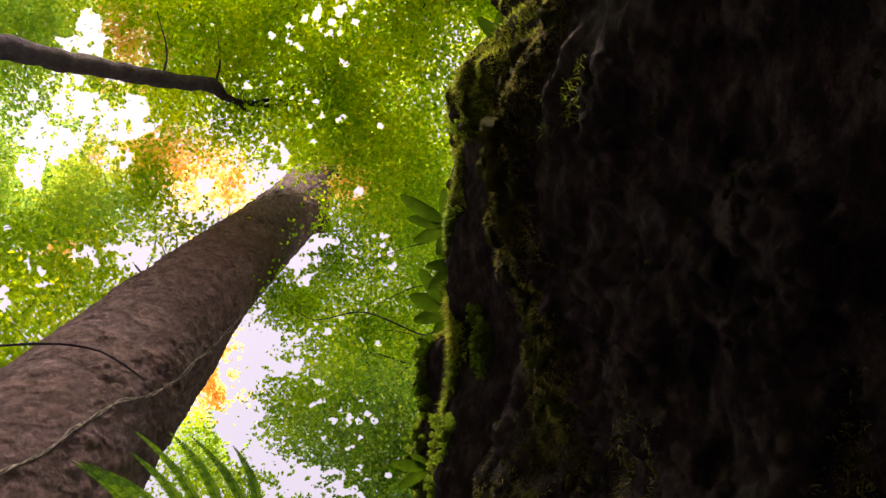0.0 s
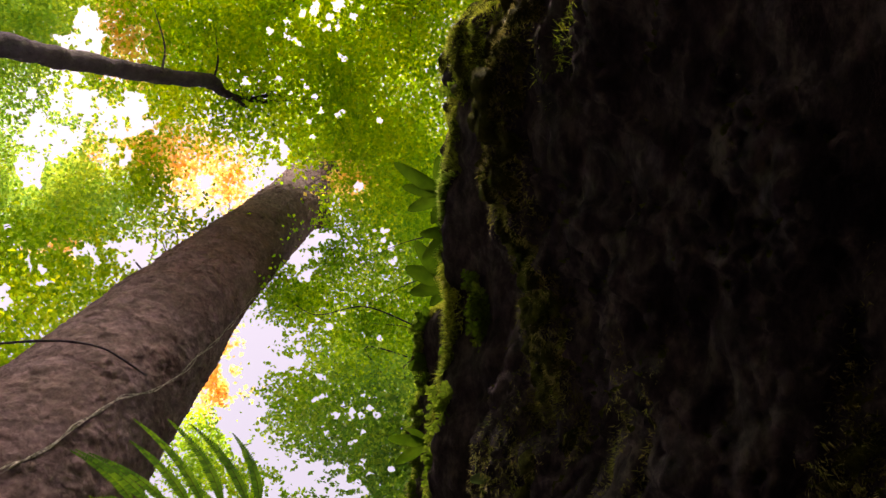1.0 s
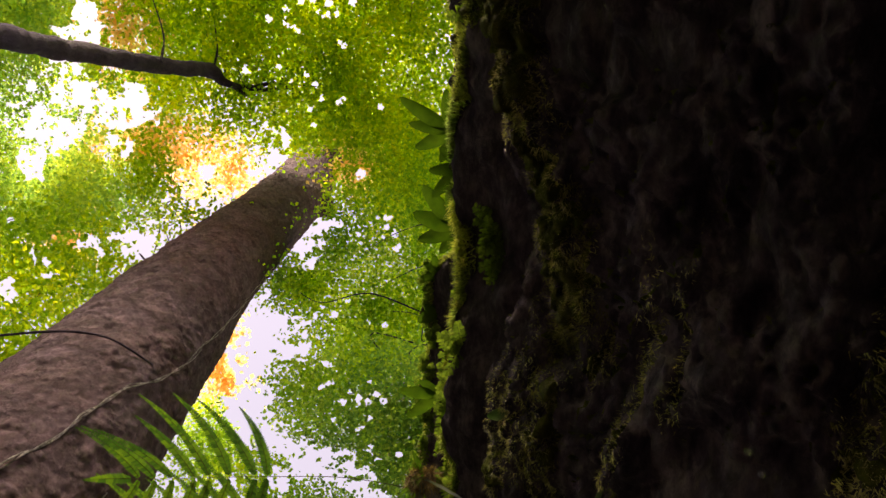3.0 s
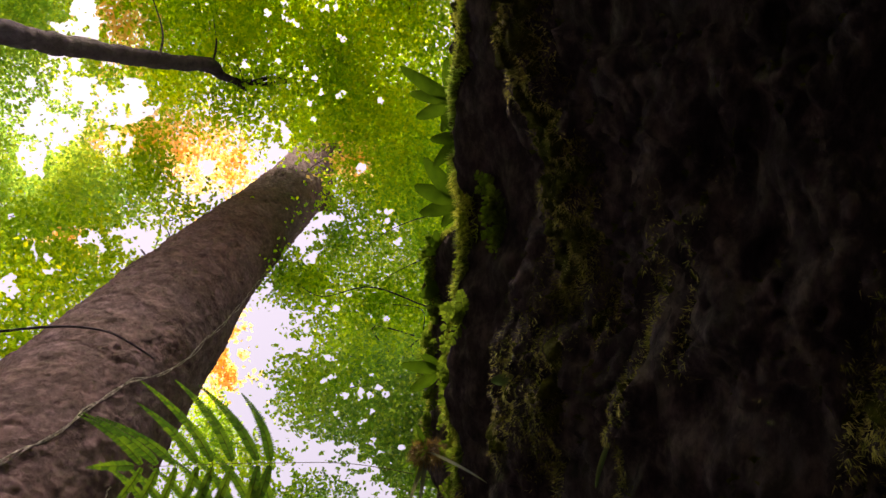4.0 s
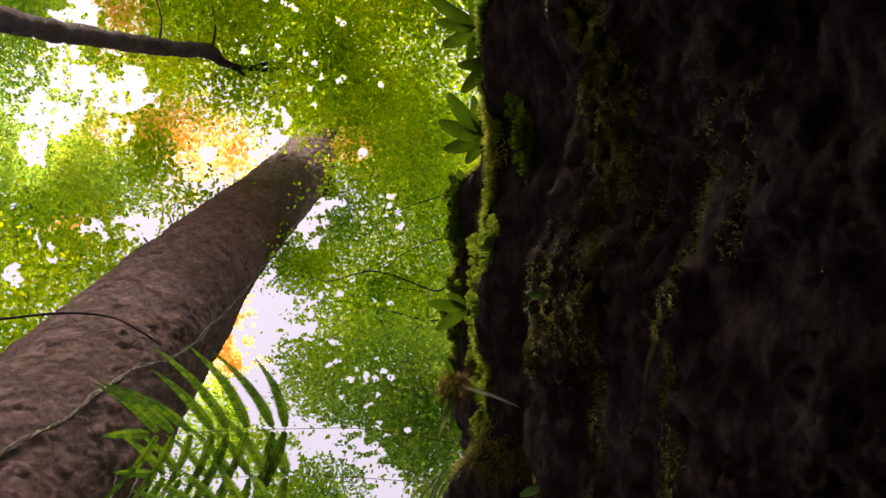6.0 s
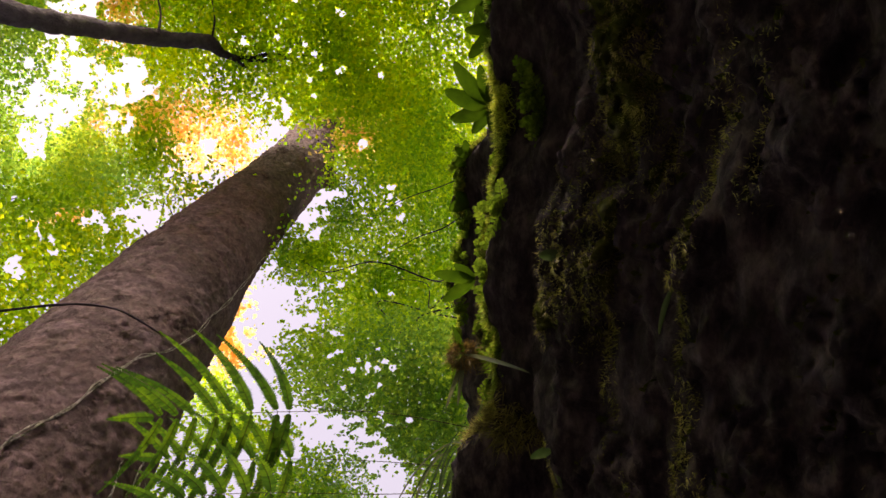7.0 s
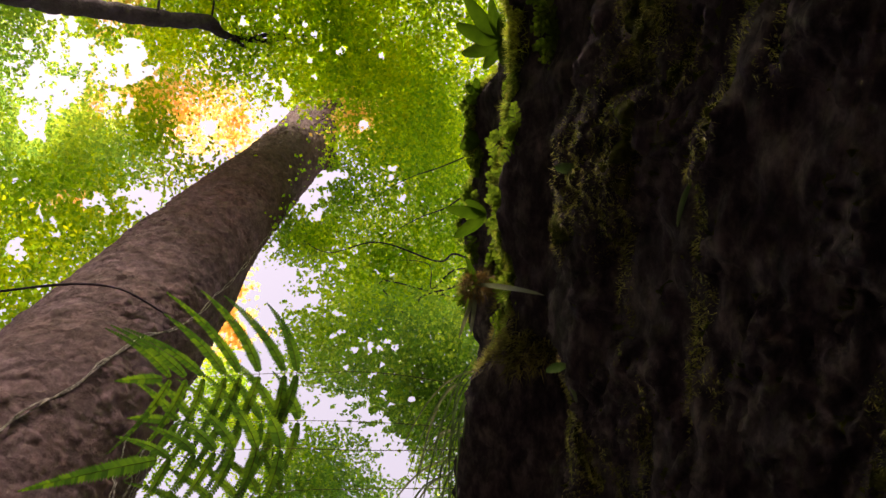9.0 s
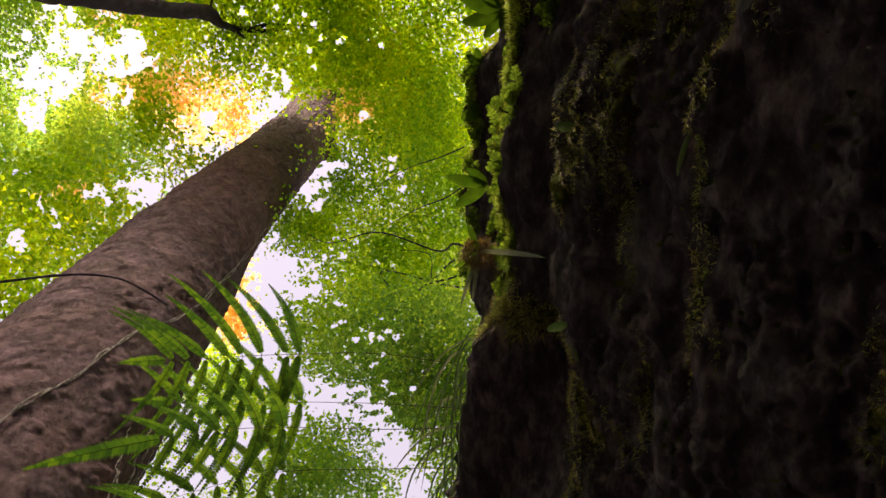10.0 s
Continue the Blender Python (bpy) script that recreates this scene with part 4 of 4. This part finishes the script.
strap_plant("single creeping leaf hanging on the shaded bark", (0.335, 18.1), [(-0.95, -0.1, -0.15, 0.02, 0.008)], MAT_GRASS)
strap_plant("pair of narrow creeping leaves on the shaded bark", (0.325, 28.6), [(-0.5, 0.9, -0.15, 0.028, 0.003), (0.2, -0.9, -0.1, 0.014, 0.003)], MAT_GRASS)


def filmy_fern(y, phi, seed, size=1.0):
    """Trailing fronds with paired rounded lobes along a short stalk."""
    r = on_log(y, phi)
    plant = tagged(new("filmy_fern"), "small bright yellow-green filmy fern on moss", "fern", "filmy ferns on the log")
    plant.location = r
    for k in range(5):
        trail = k < 2
        d = np.array([rng.uniform(-0.7, 0.0), rng.choice([-1, 1]), rng.uniform(-0.4, 0.2)]) if trail else np.array([-1.0, rng.uniform(-1, 1), rng.uniform(-0.3, 0.6)])
        d /= np.linalg.norm(d)
        ln = (rng.uniform(0.024, 0.042) if trail else rng.uniform(0.012, 0.024)) * size
        n = max(6, int(ln / 0.0032))
        p, _ = blade((0, 0, 0), d, ln, 0.004, rng.uniform(0.1, 0.35), n)
        pieces = []
        s = np.cross(d, [0, 0, 1.0])
        for i in range(1, n):
            for side in (-1, 1):
                lobe = 0.0075 * math.sin(math.pi * (0.2 + 0.75 * i / n)) * rng.uniform(0.8, 1.2)
                q, w = blade(p[i], s * side + d * 0.5 + rng.normal(0, 0.15, 3), lobe, 0.0027, 0.35, 7)
                pieces.append(strip_arrays(q, w, 0.15))
        pieces.append(strip_arrays(p, np.full(n, 0.0012), 0.1))
        v, f = merge(pieces)
        part_mesh("frond", fast_mesh("frond", v, f, True), MAT_FILMY, plant)


for k in range(30):
    filmy_fern(0.2 + 0.34 * (k + rng.uniform(0, 0.9)) / 30, rng.uniform(-2.5, 8.0), k)
for k, y in enumerate([0.31, 0.34, 0.365, 0.39, 0.42, 0.44, 0.46, 0.49, 0.52, 0.55]):
    filmy_fern(y, -9.5 + rng.uniform(-1.2, 1.2), k, 0.7)
filmy_fern(0.02, 5, 0)


def grass_tuft(y, phi, count, length):
    r = on_log(y, phi)
    plant = tagged(new("grass_tuft"), "tuft of narrow drooping grass-like leaves on the log", "grass", "grass tufts on the log")
    plant.location = r
    for k in range(count):
        d = (rng.uniform(-1.0, -0.35), rng.uniform(-0.3, 0.5), rng.uniform(-0.1, 0.3))
        p, w = blade(rng.normal(0, 0.011, 3) * np.array([0.4, 1, 0.4]), d, length * rng.uniform(0.4, 1.0), rng.uniform(0.0012, 0.0026), rng.uniform(0.1, 0.6), 12)
        bend = length * np.linspace(0, 1, 12)[:, None] ** 2
        p = p + bend * np.array([rng.uniform(-0.05, 0.35), rng.uniform(0.35, 0.9), -0.2])
        v, f = strip_arrays(p, w, 0.2)
        # every fifth blade is pale grey: silvery sky sheen put into its colour
        part_mesh("blade", fast_mesh("blade", v, f, True), MAT_GREY if k % 5 == 0 else MAT_GRASS, plant)


for y, phi, count, length in [(0.53, 5, 4, 0.1), (0.565, 6, 5, 0.1), (0.6, 5, 5, 0.09), (0.635, 6, 6, 0.09), (0.665, 5, 5, 0.1), (0.7, 5, 6, 0.09), (0.75, 5, 6, 0.09), (0.8, 5, 5, 0.09)]:
    grass_tuft(y, phi, count, length)


def root_ball():
    r = np.array([0.024, 0.482, 0.955])
    plant = tagged(new("rooted_epiphyte"), "epiphyte with red-brown root ball and pale grey leaf", "epiphyte plant")
    plant.location = r
    n = 1000
    d = rng.normal(0, 1, (n, 3))
    d /= np.linalg.norm(d, axis=1)[:, None]
    v, f = moss_blades(d * np.array([0.018, 0.014, 0.006]), d, 0.011, 0.0009, 0.5, 1.4)
    tagged(part_mesh("root_ball", fast_mesh("root_ball", v, f), MAT_ROOT, plant, "red-brown wiry root ball"), kind="stuff")
    for dx, dy, dz, ln, wd, mat in [(0.45, -0.2, -0.87, 0.11, 0.008, MAT_GREY), (-0.2, 0.9, -0.3, 0.05, 0.004, MAT_GREY), (-0.35, 0.9, 0.0, 0.06, 0.004, MAT_GREY), (-0.3, -0.9, 0.1, 0.035, 0.006, MAT_STRAP), (-0.4, 0.9, 0.1, 0.035, 0.006, MAT_STRAP), (-0.7, 0.4, 0, 0.03, 0.006, MAT_STRAP)]:
        p, w = blade((0, 0, 0), (dx, dy, dz), ln, wd, 0.1)
        v, f = strip_arrays(p, w, 0.2, (0.4, -0.5, 1))
        part_mesh("leaf", fast_mesh("leaf", v, f, True), mat, plant)


root_ball()


# ================= big fern on top of the log =================
def pinna_arrays(p, half, tip_half, count):
    """One pinna: a thin stalk with two comb-like rows of pointed leaflets."""
    d = np.gradient(p, axis=0)
    d /= np.linalg.norm(d, axis=1)[:, None]
    s = np.cross(d, [0.0, 0.0, 1.0])
    s /= np.linalg.norm(s, axis=1)[:, None]
    t = np.linspace(0.04, 0.99, count)
    idx = np.linspace(0, 1, len(p))
    at = lambda arr: np.stack([np.interp(t, idx, arr[:, k]) for k in range(3)], -1)
    c, dd, ss = at(p), at(d), at(s)
    ln = (half + (tip_half - half) * t ** 2.2) * np.clip(0.45 + t * 3, 0, 1) * 0.9
    gap = np.linalg.norm(p[-1] - p[0]) / count
    vs, fs, off = [], [], 0
    for side in (-1, 1):
        o = ss * side * 0.95 + dd * 0.3
        o[:, 2] -= 0.12
        L = ln * rng.uniform(0.9, 1.1, count)
        a = c - dd * gap * 0.5
        b = c + dd * gap * 0.5
        m1 = c + o * (ln * 0.6)[:, None] - dd * gap * 0.5
        m2 = c + o * (ln * 0.6)[:, None] + dd * gap * 0.5
        e = c + o * L[:, None] + dd * gap * 0.15
        vs.append(np.stack([a, b, m2, e, m1], 1).reshape(-1, 3))
        k = np.arange(count)[:, None] * 5 + off
        fs.append(np.concatenate([k + np.array([[0, 1, 2, 4]]), k + np.array([[4, 2, 3, 3]])]))
        off += count * 5
    return np.vstack(vs), np.vstack(fs)


def quads_and_tris(v, f):
    me = bpy.data.meshes.new("pinna")
    me.from_pydata([tuple(x) for x in v], [], [tuple(q) if q[2] != q[3] else tuple(q[:3]) for q in f.tolist()])
    return me


def frond(fern, base, points, first, pairs, length, lean=(0.15, 0.42), label="", tip=0.0, upper=1.0, lower=1.0):
    """A twice-divided frond: a bent main stalk with toothed pinnae on both sides and, where tip is given, a long end pinna."""
    path = smooth_path(points, 400)
    run = np.concatenate([[0], np.cumsum(np.linalg.norm(np.diff(path, axis=0), axis=1))])
    first = run[int(first * 399)] / run[-1]
    path = np.stack([np.interp(np.linspace(0, run[-1], 60), run, path[:, k]) for k in range(3)], -1)
    v, f = tube_arrays(path - base, np.linspace(0.0014, 0.0006, 60), 6)
    stalk = part_mesh("rachis", fast_mesh("rachis", v, f, True), MAT_STEM, fern, label)

    def pinna(p, half):
        ln = np.linalg.norm(p[-1] - p[0])
        pv, pf = pinna_arrays(p - base, half, 0.002, max(14, int(ln / 0.0062)))
        me = quads_and_tris(pv, pf)
        me.materials.append(MAT_FERN)
        pin = new("pinna", me)
        pin.parent = stalk
        tv, tf = tube_arrays(p - base, np.linspace(0.0009, 0.0003, len(p)), 5)
        part_mesh("midrib", fast_mesh("midrib", tv, tf, True), MAT_STEM, stalk)

    t = np.linspace(0, 1, 16)[:, None]
    for k in range(pairs):
        u = k / (pairs - 1)
        pos = first + (0.985 - first) * min(max(u + rng.uniform(-0.25, 0.25) / pairs, 0), 1)
        i = min(int(pos * 59), 58)
        root = path[i] + (path[i + 1] - path[i]) * (pos * 59 - i)
        d = path[i + 1] - path[i]
        d /= np.linalg.norm(d)
        s = np.cross(d, [0, 0, 1.0])
        s /= np.linalg.norm(s)
        for side in (-1, 1):
            ln = length * (upper if side < 0 else lower) * (0.86 + 0.14 * math.sin(math.pi * min(u * 1.6, 1))) * (1 - 0.22 * u ** 2.2) * rng.uniform(0.86, 1.1)
            o = s * side + d * (lean[0] + lean[1] * u + rng.uniform(-0.12, 0.12))
            o[2] += rng.uniform(-0.14, 0.14)
            o /= np.linalg.norm(o)
            hang = rng.uniform(0.35, 0.7) if side > 0 else rng.uniform(0.1, 0.25)
            curl = rng.uniform(0.16, 0.3) + 0.12 * u
            p = root + o * ln * t + d * ln * curl * t ** 2.2 + np.array([0, 0, -1.0]) * ln * hang * t ** 1.6
            pinna(p, (0.0215 if side < 0 else 0.017) * (1 - 0.15 * u) * rng.uniform(0.9, 1.1))
    if tip:
        d = path[-1] - path[-4]
        d /= np.linalg.norm(d)
        pinna(path[-1] + d * tip * t + np.array([0, 0, -1.0]) * tip * 0.12 * t ** 2, 0.016 + 0.05 * tip)
    return stalk


def build_fern():
    base = np.array([0.55, 1.12, 1.70])
    fern = tagged(new("large_fern"), "large fern with arching feathery green fronds rooted on the log", "fern")
    fern.location = base
    frond(fern, base, [base, (0.25, 1.1, 1.9), (-0.089, 1.05, 2.0), (-0.323, 1.028, 2.0), (-0.512, 1.022, 2.0), (-0.6, 1.026, 2.01), (-0.665, 1.026, 2.02)], 0.5, 8, 0.255, tip=0.12)
    frond(fern, base, [base, (0.25, 1.2, 1.92), (-0.1, 1.213, 2.05), (-0.352, 1.19, 2.06), (-0.543, 1.181, 2.06), (-0.62, 1.176, 2.06), (-0.68, 1.168, 2.07)], 0.5, 7, 0.21, tip=0.11)
    frond(fern, base, [base, (0.2, 1.12, 1.72), (-0.095, 1.092, 1.7), (-0.333, 1.056, 1.68), (-0.469, 1.04, 1.66), (-0.568, 1.038, 1.64)], 0.6, 6, 0.14, tip=0.25, lower=1.1)
    frond(fern, base, [base, (0.25, 1.3, 1.85), (-0.108, 1.313, 1.9), (-0.387, 1.296, 1.9), (-0.557, 1.32, 1.9), (-0.743, 1.367, 1.9)], 0.6, 7, 0.18, tip=0.12)
    frond(fern, base, [base, (0.3, 1.38, 1.9), (0.0, 1.45, 1.95), (-0.35, 1.48, 1.93), (-0.7, 1.53, 1.85)], 0.78, 5, 0.2)
    frond(fern, base, [base, (0.7, 1.4, 1.95), (0.85, 1.8, 2.0), (0.95, 2.2, 1.85)], 0.4, 12, 0.22)
    frond(fern, base, [base, (0.9, 1.1, 1.95), (1.3, 1.1, 2.0), (1.7, 1.1, 1.85)], 0.4, 12, 0.22)


build_fern()
